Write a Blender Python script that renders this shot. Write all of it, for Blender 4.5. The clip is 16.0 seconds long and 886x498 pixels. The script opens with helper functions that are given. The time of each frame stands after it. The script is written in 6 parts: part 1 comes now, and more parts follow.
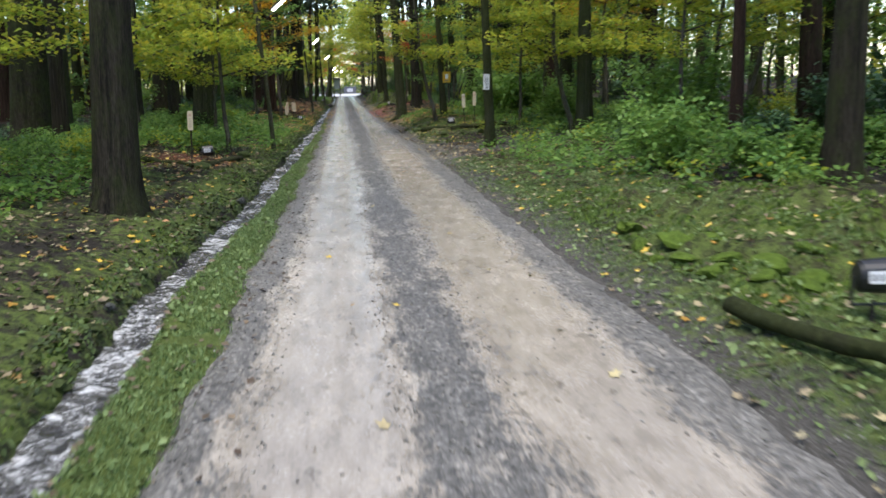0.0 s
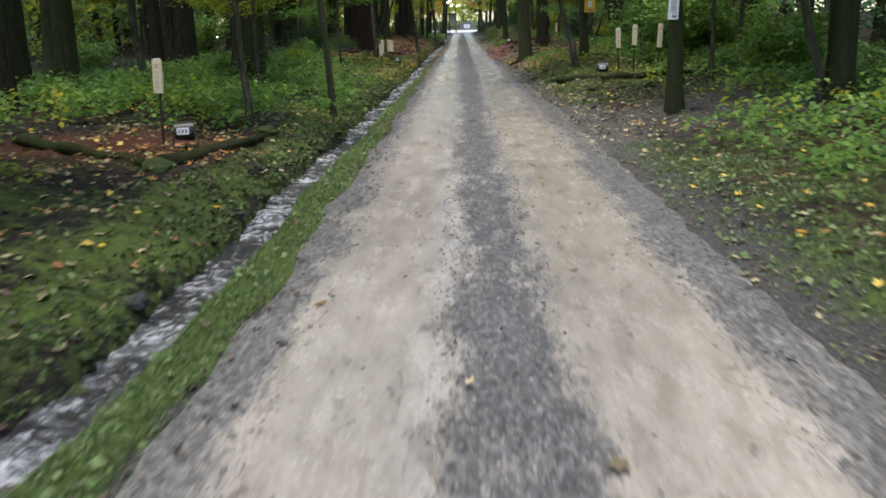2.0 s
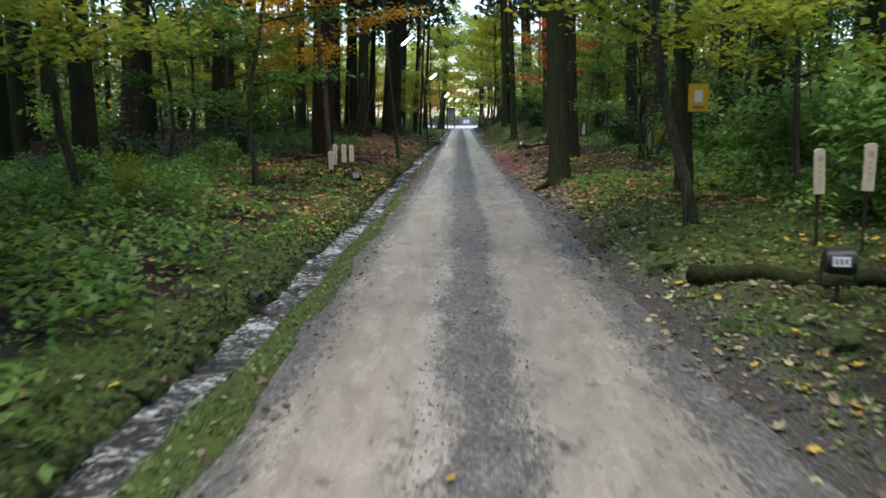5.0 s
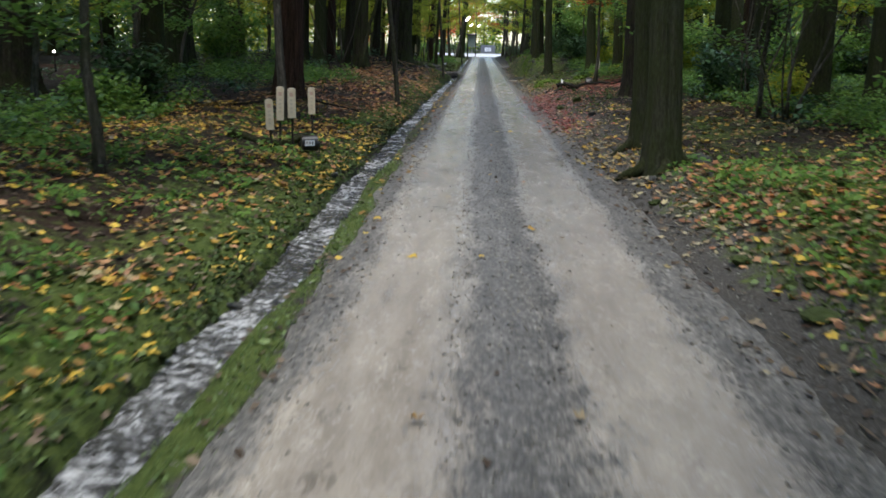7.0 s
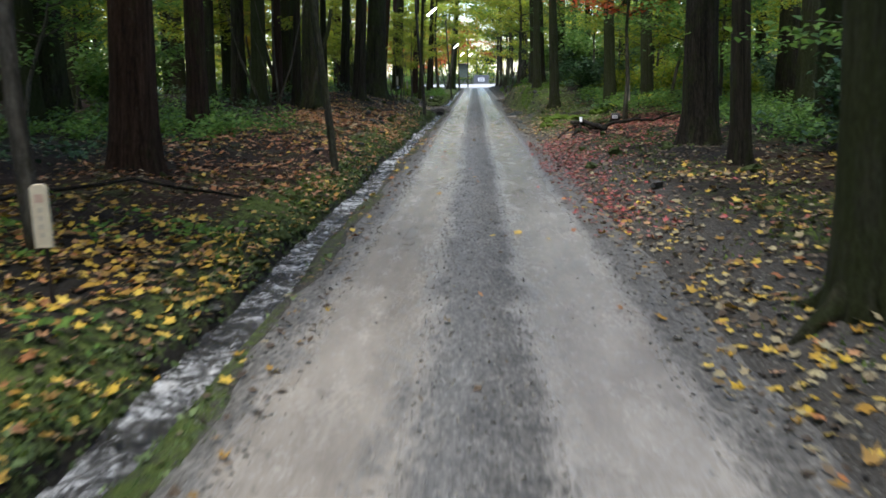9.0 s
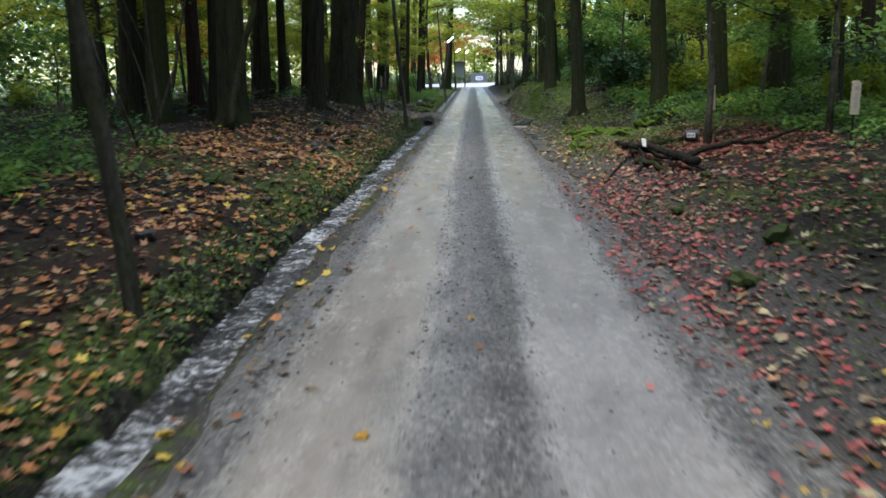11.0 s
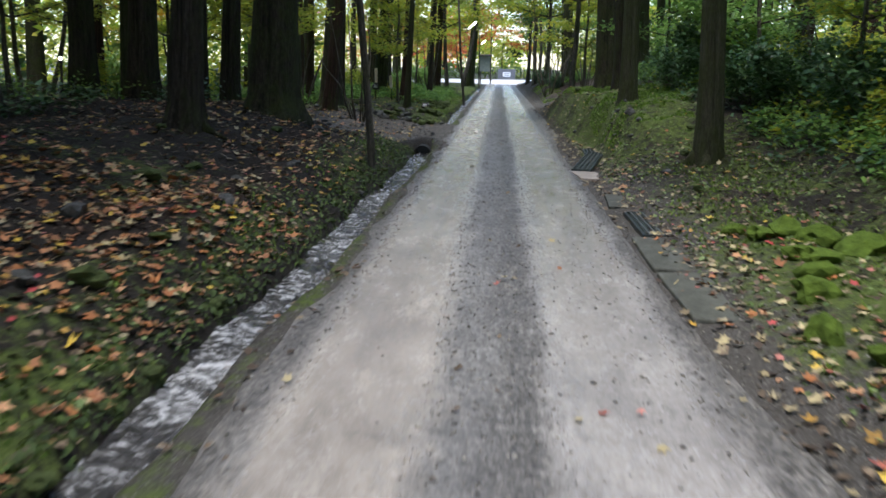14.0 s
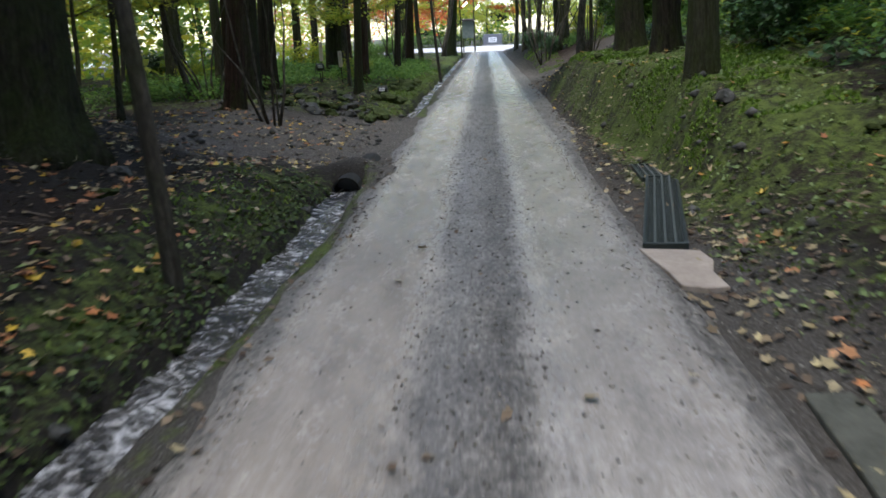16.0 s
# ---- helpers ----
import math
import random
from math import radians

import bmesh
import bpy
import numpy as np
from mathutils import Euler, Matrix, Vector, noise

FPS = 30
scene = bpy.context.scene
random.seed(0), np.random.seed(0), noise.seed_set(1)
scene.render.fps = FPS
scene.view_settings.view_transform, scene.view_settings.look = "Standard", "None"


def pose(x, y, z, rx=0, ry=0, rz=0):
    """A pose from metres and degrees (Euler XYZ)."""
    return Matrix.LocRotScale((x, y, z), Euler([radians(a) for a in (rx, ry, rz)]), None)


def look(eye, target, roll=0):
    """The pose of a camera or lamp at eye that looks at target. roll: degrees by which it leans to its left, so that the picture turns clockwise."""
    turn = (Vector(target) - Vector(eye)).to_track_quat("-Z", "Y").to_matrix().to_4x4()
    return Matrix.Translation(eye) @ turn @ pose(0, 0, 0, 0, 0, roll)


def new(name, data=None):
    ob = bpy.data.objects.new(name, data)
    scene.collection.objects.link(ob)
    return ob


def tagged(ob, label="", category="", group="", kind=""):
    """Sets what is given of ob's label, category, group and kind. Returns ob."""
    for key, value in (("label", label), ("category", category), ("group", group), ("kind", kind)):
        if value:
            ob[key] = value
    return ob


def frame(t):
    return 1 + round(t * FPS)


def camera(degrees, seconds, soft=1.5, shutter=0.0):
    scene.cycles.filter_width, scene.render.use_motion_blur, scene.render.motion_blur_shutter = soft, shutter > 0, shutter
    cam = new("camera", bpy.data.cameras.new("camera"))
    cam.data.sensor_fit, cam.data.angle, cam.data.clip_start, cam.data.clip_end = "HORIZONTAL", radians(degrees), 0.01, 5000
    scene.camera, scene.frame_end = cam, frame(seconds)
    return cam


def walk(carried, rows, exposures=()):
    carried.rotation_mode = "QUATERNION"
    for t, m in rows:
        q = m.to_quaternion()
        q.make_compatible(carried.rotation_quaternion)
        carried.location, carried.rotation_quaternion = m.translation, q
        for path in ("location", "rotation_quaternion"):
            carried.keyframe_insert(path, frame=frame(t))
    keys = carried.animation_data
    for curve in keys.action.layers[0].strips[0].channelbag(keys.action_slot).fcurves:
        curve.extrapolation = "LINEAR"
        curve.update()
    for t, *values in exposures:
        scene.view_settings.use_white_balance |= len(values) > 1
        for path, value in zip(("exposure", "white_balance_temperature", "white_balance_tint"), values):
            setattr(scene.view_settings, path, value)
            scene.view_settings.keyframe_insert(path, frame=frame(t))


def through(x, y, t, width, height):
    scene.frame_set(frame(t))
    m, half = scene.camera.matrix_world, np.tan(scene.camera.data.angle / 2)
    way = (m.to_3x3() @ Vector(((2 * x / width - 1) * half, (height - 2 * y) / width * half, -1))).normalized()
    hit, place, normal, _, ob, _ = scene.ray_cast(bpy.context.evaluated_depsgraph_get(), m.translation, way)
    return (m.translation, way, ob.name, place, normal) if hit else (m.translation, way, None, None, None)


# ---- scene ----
cam = camera(52.0, 16.0, 1.6, 0.4)
PATH = [
    (0, (0.262, 2.547, 1.567), (0.442, 4.506, 1.208), -1.4),
    (0.5, (0.346, 4.48, 1.57), (0.452, 6.44, 1.188), -1.0),
    (1, (0.399, 6.428, 1.544), (0.442, 8.39, 1.161), -0.2),
    (1.5, (0.41, 8.492, 1.489), (0.4, 10.454, 1.099), 0.1),
    (2, (0.476, 10.597, 1.447), (0.401, 12.537, 0.963), -1.7),
    (2.5, (0.523, 12.513, 1.381), (0.454, 14.456, 0.912), -2.5),
    (3, (0.468, 14.596, 1.422), (0.357, 16.533, 0.937), -2.6),
    (3.5, (0.523, 16.524, 1.375), (0.424, 18.476, 0.95), -2.2),
    (4, (0.345, 18.127, 1.474), (0.344, 20.102, 1.158), -3.4),
    (4.2, (0.407, 18.97, 1.498), (0.345, 20.952, 1.238), -1.1),
    (6.5, (0.255, 28.149, 1.536), (0.181, 30.104, 1.121), 0.6),
    (7, (0.191, 30.177, 1.534), (0.096, 32.125, 1.092), 1.2),
    (7.5, (0.2, 32.128, 1.512), (0.104, 34.086, 1.113), -1.4),
    (8, (0.176, 34.066, 1.519), (0.104, 36.024, 1.113), -0.4),
    (8.5, (0.193, 36.038, 1.514), (0.11, 37.998, 1.127), 0.6),
    (9, (0.26, 38.008, 1.482), (0.163, 39.97, 1.105), -0.7),
    (11.5, (0.153, 47.691, 1.468), (0.055, 49.652, 1.086), -1.6),
    (12, (0.117, 49.604, 1.47), (0.022, 51.562, 1.073), -1.2),
    (12.5, (0.1, 51.554, 1.467), (0.017, 53.515, 1.081), 0.1),
    (13, (0.079, 53.425, 1.481), (-0.056, 55.377, 1.069), -0.1),
    (13.5, (0.037, 55.243, 1.51), (-0.058, 57.201, 1.111), -1.4),
    (14, (0.022, 57.169, 1.496), (-0.116, 59.126, 1.103), 0.9),
    (14.5, (0.03, 59.096, 1.467), (-0.133, 61.05, 1.073), -0.8),
    (15, (0.039, 61.017, 1.463), (-0.13, 62.964, 1.037), -2.9),
    (15.5, (0.064, 62.863, 1.44), (-0.071, 64.812, 1.011), -2.6),
    (16, (0.037, 64.725, 1.444), (-0.097, 66.668, 0.987), -2.7),
]
walk(cam, [(t, look(eye, target, roll)) for t, eye, target, roll in PATH], [(0, 1.45, 6800, 11), (2, 1.43, 6850, 11), (3, 1.33, 6850, 11), (3.5, 1.2, 6800, 11), (6.5, 1.28, 6550, 8), (8, 1.36, 6550, 8), (9.2, 1.48, 6550, 8), (11.5, 1.42, 6350, 6), (12, 1.34, 6350, 6), (12.6, 1.53, 6280, 10), (14.5, 1.6, 6450, 11), (16, 1.6, 6560, 11)])

# ---- light ----
SUN_ELEV, SUN_AZ = 76.0, 200.0
world = bpy.data.worlds.new("world")
scene.world = world
world.use_nodes = True
wn = world.node_tree.nodes
sky = wn.new("ShaderNodeTexSky")
sky.sky_type = "NISHITA"
sky.sun_disc = False
sky.sun_elevation, sky.sun_rotation = radians(SUN_ELEV), radians(SUN_AZ)
sky.air_density, sky.dust_density, sky.ozone_density = 1.0, 0.6, 1.0
wn["Background"].inputs["Strength"].default_value = 0.15
world.node_tree.links.new(sky.outputs["Color"], wn["Background"].inputs["Color"])
sun = new("sun", bpy.data.lights.new("sun", "SUN"))
sun.data.energy, sun.data.angle, sun.data.color = 1.5, radians(40), (1.0, 0.96, 0.9)
# the sun stands high behind the overcast, over the way the track comes from
sun.matrix_world = look((0, 0, 40), (-math.sin(radians(SUN_AZ)) * 40 / math.tan(radians(SUN_ELEV)), -math.cos(radians(SUN_AZ)) * 40 / math.tan(radians(SUN_ELEV)), 0))

rng = np.random.default_rng(7)


# ---- materials ----
def material(name, rough=0.8, spec=0.3):
    m = bpy.data.materials.new(name)
    m.use_nodes = True
    b = m.node_tree.nodes["Principled BSDF"]
    b.inputs["Roughness"].default_value = rough
    b.inputs["Specular IOR Level"].default_value = spec
    return m, m.node_tree.nodes, m.node_tree.links, b


def noise_tex(nodes, links, scale, detail=6, vector=None, rough=0.6, distort=0.0):
    n = nodes.new("ShaderNodeTexNoise")
    n.inputs["Scale"].default_value, n.inputs["Detail"].default_value = scale, detail
    n.inputs["Roughness"].default_value, n.inputs["Distortion"].default_value = rough, distort
    if vector is not None:
        links.new(vector, n.inputs["Vector"])
    return n.outputs["Fac"]


def ramp(nodes, links, fac, stops):
    r = nodes.new("ShaderNodeValToRGB")
    e = r.color_ramp.elements
    while len(e) < len(stops):
        e.new(0.5)
    for k, (p, c) in zip(e, stops):
        k.position, k.color = p, (*c, 1) if len(c) == 3 else c
    links.new(fac, r.inputs["Fac"])
    return r.outputs["Color"]


def mixc(nodes, links, fac, a, b, mode="MIX"):
    n = nodes.new("ShaderNodeMix")
    n.data_type, n.blend_type = "RGBA", mode
    for s, v in (("Factor", fac), ("A", a), ("B", b)):
        sock = [i for i in n.inputs if i.name == s and (i.type == "RGBA" or s == "Factor" and i.type == "VALUE")][0]
        if isinstance(v, (int, float)):
            sock.default_value = v
        elif isinstance(v, tuple):
            sock.default_value = (*v, 1)
        else:
            links.new(v, sock)
    return [o for o in n.outputs if o.type == "RGBA"][0]


def calc(nodes, links, op, a, b=0.0, c=0.0):
    n = nodes.new("ShaderNodeMath")
    n.operation = op
    for k, v in enumerate((a, b, c)):
        if isinstance(v, (int, float)):
            n.inputs[k].default_value = v
        else:
            links.new(v, n.inputs[k])
    return n.outputs[0]


def bump(nodes, links, b, height, strength=0.5, dist=0.02):
    n = nodes.new("ShaderNodeBump")
    n.inputs["Strength"].default_value, n.inputs["Distance"].default_value = strength, dist
    links.new(height, n.inputs["Height"])
    links.new(n.outputs["Normal"], b.inputs["Normal"])


def coords(nodes, kind="Object"):
    return nodes.new("ShaderNodeTexCoord").outputs[kind]


def stretched(nodes, links, vector, s):
    n = nodes.new("ShaderNodeMapping")
    n.inputs["Scale"].default_value = s
    links.new(vector, n.inputs["Vector"])
    return n.outputs["Vector"]


def plain(name, lo, hi, rough=0.7, scale=8.0, spec=0.3, relief=0.3, dist=0.01, metal=0.0):
    """Two tones that change over coarse and fine noise, with relief."""
    m, n, l, b = material(name, rough, spec)
    v = coords(n)
    coarse, fine = noise_tex(n, l, scale, 5, v), noise_tex(n, l, scale * 7, 4, v)
    f = calc(n, l, "MULTIPLY_ADD", fine, 0.45, calc(n, l, "MULTIPLY", coarse, 0.6))
    l.new(ramp(n, l, f, [(0.32, lo), (0.68, hi)]), b.inputs["Base Color"])
    bump(n, l, b, f, relief, dist)
    b.inputs["Metallic"].default_value = metal
    return m


def bark(name, lo, hi, moss=0.35, up=1.3):
    m, n, l, b = material(name, 0.9, 0.15)
    v = coords(n)
    strips = noise_tex(n, l, 5.5, 8, stretched(n, l, v, (2.4, 2.4, 0.16 * up)), 0.72, 0.6)
    fine = noise_tex(n, l, 45, 5, stretched(n, l, v, (1, 1, 0.3)))
    f = calc(n, l, "MULTIPLY_ADD", fine, 0.35, calc(n, l, "MULTIPLY", strips, 0.75))
    c = ramp(n, l, f, [(0.42, lo), (0.54, tuple((p + q) / 2.4 for p, q in zip(lo, hi))), (0.67, tuple(1.12 * q for q in hi))])
    own = n.new("ShaderNodeObjectInfo").outputs["Random"]
    patch = noise_tex(n, l, 1.7, 6, v, 0.75)
    mask = ramp(n, l, calc(n, l, "MULTIPLY_ADD", own, 0.16, patch), [(0.72 - moss * 0.4, (0, 0, 0)), (0.86 - moss * 0.3, (1, 1, 1))])
    green = ramp(n, l, fine, [(0.3, (0.02, 0.03, 0.008)), (0.7, (0.06, 0.075, 0.02))])
    c = mixc(n, l, calc(n, l, "MULTIPLY", mask, 0.75), c, green)
    lichen = ramp(n, l, noise_tex(n, l, 6, 7, v, 0.8), [(0.6, (0, 0, 0)), (0.68, (1, 1, 1))])
    l.new(mixc(n, l, calc(n, l, "MULTIPLY", lichen, 0.4), c, (0.12, 0.125, 0.095)), b.inputs["Base Color"])
    bump(n, l, b, f, 1.0, 0.06)
    return m


def leaf(name, tones, rough=0.5, through=0.35):
    """Leaf: a tone for each island, lit through from behind."""
    m, n, l, b = material(name, rough, 0.35)
    g = n.new("ShaderNodeNewGeometry").outputs["Random Per Island"]
    step = 1.0 / max(1, len(tones) - 1)
    c = ramp(n, l, g, [(k * step, t) for k, t in enumerate(tones)])
    vein = noise_tex(n, l, 30, 3, coords(n))
    c = mixc(n, l, 0.5, c, ramp(n, l, vein, [(0.3, (0.55, 0.55, 0.5)), (0.7, (1.3, 1.3, 1.2))]), "MULTIPLY")
    l.new(c, b.inputs["Base Color"])
    if through:
        t = n.new("ShaderNodeBsdfTranslucent")
        l.new(c, t.inputs["Color"])
        s = n.new("ShaderNodeMixShader")
        s.inputs["Fac"].default_value = through
        l.new(b.outputs[0], s.inputs[1])
        l.new(t.outputs[0], s.inputs[2])
        l.new(s.outputs[0], n["Material Output"].inputs["Surface"])
    return m


M_CEDAR = bark("cedar_bark", (0.008, 0.007, 0.005), (0.062, 0.051, 0.037), 0.58)
M_CEDAR_RED = bark("red_cedar_bark", (0.012, 0.0075, 0.0055), (0.075, 0.044, 0.031), 0.3)
M_CEDAR_GREY = bark("mossy_grey_cedar_bark", (0.016, 0.0155, 0.011), (0.105, 0.096, 0.07), 0.85)
M_GREY_BARK = bark("grey_bark", (0.035, 0.03, 0.024), (0.17, 0.15, 0.12), 0.4)
M_POLE = bark("weathered_pole", (0.03, 0.027, 0.022), (0.11, 0.1, 0.08), 0.5, 0.6)
M_LOG = bark("mossy_log", (0.009, 0.008, 0.0055), (0.055, 0.047, 0.034), 0.85)
M_NEEDLE = leaf("cedar_needles", [(0.012, 0.03, 0.012), (0.03, 0.055, 0.018), (0.02, 0.045, 0.02)], 0.6, 0.2)
M_LEAF_GREEN = leaf("green_leaves", [(0.07, 0.16, 0.035), (0.14, 0.27, 0.055), (0.22, 0.36, 0.075)], 0.5, 0.48)
M_LEAF_FRESH = leaf("fresh_green_leaves", [(0.11, 0.24, 0.05), (0.19, 0.34, 0.075), (0.28, 0.43, 0.1)], 0.45, 0.4)
M_LEAF_DARK = leaf("dark_green_leaves", [(0.03, 0.08, 0.03), (0.055, 0.12, 0.045), (0.09, 0.17, 0.06)], 0.35, 0.2)
M_LEAF_LIME = leaf("yellow_green_leaves", [(0.22, 0.34, 0.045), (0.38, 0.45, 0.055), (0.55, 0.5, 0.055)], 0.5, 0.55)
M_LEAF_YELLOW = leaf("yellow_leaves", [(0.5, 0.33, 0.03), (0.68, 0.44, 0.035), (0.58, 0.3, 0.03)], 0.5, 0.45)
M_LEAF_RED = leaf("red_leaves", [(0.4, 0.06, 0.025), (0.55, 0.12, 0.03), (0.5, 0.22, 0.04)], 0.5, 0.45)
M_DEBRIS = leaf("brown_debris", [(0.03, 0.02, 0.014), (0.075, 0.05, 0.033), (0.13, 0.09, 0.058), (0.22, 0.165, 0.11), (0.05, 0.03, 0.02)], 0.7, 0)
M_FALLEN = {
    "yellow": leaf("fallen_yellow", [(0.58, 0.37, 0.04), (0.7, 0.5, 0.09), (0.42, 0.23, 0.035), (0.2, 0.125, 0.045)], 0.45, 0),
    "orange": leaf("fallen_orange", [(0.5, 0.2, 0.07), (0.28, 0.11, 0.045), (0.6, 0.33, 0.17), (0.13, 0.055, 0.027), (0.55, 0.24, 0.1)], 0.5, 0),
    "red": leaf("fallen_red", [(0.52, 0.09, 0.09), (0.38, 0.06, 0.06), (0.56, 0.22, 0.18), (0.22, 0.05, 0.045), (0.45, 0.15, 0.1)], 0.45, 0),
    "pale": leaf("fallen_pale", [(0.4, 0.35, 0.22), (0.24, 0.18, 0.11), (0.52, 0.44, 0.24), (0.12, 0.085, 0.05)], 0.5, 0),
}


def ground_material():
    m, n, l, b = material("forest_floor", 0.92, 0.2)
    v = coords(n)
    cover = n.new("ShaderNodeVertexColor")
    cover.layer_name = "cover"
    sep = n.new("ShaderNodeSeparateColor")
    l.new(cover.outputs["Color"], sep.inputs["Color"])
    mossy, needles, gravel = sep.outputs[0], sep.outputs[1], sep.outputs[2]
    coarse, mid, fine = noise_tex(n, l, 1.3, 6, v, 0.7), noise_tex(n, l, 9, 6, v, 0.7), noise_tex(n, l, 60, 5, v, 0.7)
    soil = ramp(n, l, fine, [(0.3, (0.0095, 0.0082, 0.0066)), (0.55, (0.028, 0.0245, 0.0195)), (0.75, (0.068, 0.06, 0.049))])
    duff = ramp(n, l, fine, [(0.3, (0.035, 0.015, 0.009)), (0.6, (0.105, 0.044, 0.025)), (0.8, (0.17, 0.085, 0.048))])
    stone = ramp(n, l, fine, [(0.32, (0.038, 0.035, 0.031)), (0.52, (0.108, 0.1, 0.088)), (0.72, (0.31, 0.29, 0.26))])
    green = ramp(n, l, calc(n, l, "MULTIPLY_ADD", fine, 0.6, calc(n, l, "MULTIPLY", mid, 0.45)), [(0.35, (0.028, 0.04, 0.011)), (0.52, (0.085, 0.12, 0.028)), (0.72, (0.17, 0.21, 0.055))])
    c = mixc(n, l, needles, soil, duff)
    c = mixc(n, l, gravel, c, stone)
    level = calc(n, l, "ADD", mossy, calc(n, l, "MULTIPLY_ADD", mid, 1.3, calc(n, l, "MULTIPLY_ADD", coarse, 1.1, calc(n, l, "MULTIPLY_ADD", fine, 0.5, -1.75))))
    mask = ramp(n, l, level, [(0.18, (0, 0, 0)), (0.5, (1, 1, 1))])
    l.new(mixc(n, l, mask, c, green), b.inputs["Base Color"])
    bump(n, l, b, calc(n, l, "MULTIPLY_ADD", fine, 0.5, mid), 0.9, 0.045)
    return m


def road_material():
    """Two pale worn wheel tracks, a dark loose-gravel crown and brown gravel verges; UV holds metres across and along."""
    m, n, l, b = material("gravel_road", 0.5, 0.5)
    uv = coords(n, "UV")
    sep = n.new("ShaderNodeSeparateXYZ")
    l.new(uv, sep.inputs[0])
    across = sep.outputs[0]
    wob2 = noise_tex(n, l, 1.0, 6, stretched(n, l, uv, (0.5, 0.16, 1)), 0.6)
    fine, grit = noise_tex(n, l, 38, 6, uv, 0.75), noise_tex(n, l, 130, 3, uv, 0.7)
    specks = noise_tex(n, l, 85, 2, uv, 0.5)
    blot = noise_tex(n, l, 1.0, 9, stretched(n, l, uv, (4.0, 1.3, 1)), 0.74)
    patch = noise_tex(n, l, 1.0, 5, stretched(n, l, uv, (1.3, 0.4, 1)), 0.6)
    shifted = calc(n, l, "ADD", across, calc(n, l, "MULTIPLY_ADD", wob2, 0.3, -0.2))
    at = calc(n, l, "ABSOLUTE", shifted)
    mr = n.new("ShaderNodeMapRange")
    l.new(at, mr.inputs[0])
    mr.inputs["From Min"].default_value, mr.inputs["From Max"].default_value = 0.0, 1.6
    track = ramp(n, l, mr.outputs[0], [(0.05, (0.02, 0.02, 0.02)), (0.2, (0.68, 0.68, 0.68)), (0.4, (0.96, 0.96, 0.96)), (0.57, (0.82, 0.82, 0.82)), (0.73, (0.0, 0.0, 0.0))])
    along = n.new("ShaderNodeMapRange")
    l.new(sep.outputs[1], along.inputs[0])
    along.inputs["From Min"].default_value, along.inputs["From Max"].default_value, along.inputs["To Min"].default_value, along.inputs["To Max"].default_value = 24.0, 38.0, 0.08, -0.06
    track = calc(n, l, "ADD", track, along.outputs[0])
    # the wheel tracks under the deeper trees are greyer and smoother
    late = n.new("ShaderNodeMapRange")
    l.new(sep.outputs[1], late.inputs[0])
    late.inputs["From Min"].default_value, late.inputs["From Max"].default_value = 22.0, 50.0
    rough_edge = calc(n, l, "MULTIPLY_ADD", noise_tex(n, l, 1.0, 6, stretched(n, l, uv, (30, 8, 1)), 0.7), 1.9, calc(n, l, "MULTIPLY_ADD", blot, 2.3, calc(n, l, "MULTIPLY_ADD", patch, 0.9, -2.55)))
    calm = calc(n, l, "MULTIPLY_ADD", late.outputs[0], -0.55, 1.0)
    ragged = calc(n, l, "ADD", calc(n, l, "MULTIPLY", rough_edge, calm), calc(n, l, "ADD", track, 0.03))
    worn = ramp(n, l, ragged, [(0.33, (0, 0, 0)), (0.7, (1, 1, 1))])
    pale = ramp(n, l, calc(n, l, "MULTIPLY_ADD", fine, 0.55, calc(n, l, "MULTIPLY", blot, 0.45)), [(0.34, (0.27, 0.232, 0.188)), (0.46, (0.37, 0.325, 0.27)), (0.56, (0.43, 0.38, 0.32)), (0.7, (0.54, 0.485, 0.415))])
    mottle = ramp(n, l, noise_tex(n, l, 1.0, 9, stretched(n, l, uv, (9, 1.9, 1)), 0.7), [(0.4, (0.78, 0.77, 0.75)), (0.53, (1.0, 1.0, 1.0)), (0.66, (1.08, 1.08, 1.07))])
    pale = mixc(n, l, 1.0, pale, mottle, "MULTIPLY")
    chips = ramp(n, l, noise_tex(n, l, 1.0, 7, stretched(n, l, uv, (7.5, 4.0, 1)), 0.66, 0.5), [(0.605, (1, 1, 1)), (0.63, (0.6, 0.59, 0.57)), (0.68, (0.5, 0.49, 0.47))])
    pale = mixc(n, l, 0.85, pale, chips, "MULTIPLY")
    right = n.new("ShaderNodeMapRange")
    l.new(across, right.inputs[0])
    right.inputs["From Min"].default_value, right.inputs["From Max"].default_value = -0.2, 0.3
    # grey lifted so the base colour carries part of the tracks' wet sheen
    grey = ramp(n, l, calc(n, l, "MULTIPLY_ADD", noise_tex(n, l, 1.0, 6, stretched(n, l, uv, (26, 8, 1)), 0.72), 0.7, calc(n, l, "MULTIPLY", grit, 0.3)), [(0.34, (0.22, 0.209, 0.199)), (0.5, (0.345, 0.331, 0.317)), (0.66, (0.48, 0.462, 0.445))])
    pale = mixc(n, l, calc(n, l, "MULTIPLY", late.outputs[0], calc(n, l, "MULTIPLY_ADD", right.outputs[0], 0.45, 0.35)), pale, grey)
    streak = noise_tex(n, l, 1.0, 6, stretched(n, l, uv, (34, 14, 1)), 0.72)
    clump = noise_tex(n, l, 1.0, 5, stretched(n, l, uv, (9, 2.6, 1)), 0.65)
    rubble = calc(n, l, "MULTIPLY_ADD", streak, 0.6, calc(n, l, "MULTIPLY_ADD", grit, 0.25, calc(n, l, "MULTIPLY", clump, 0.25)))
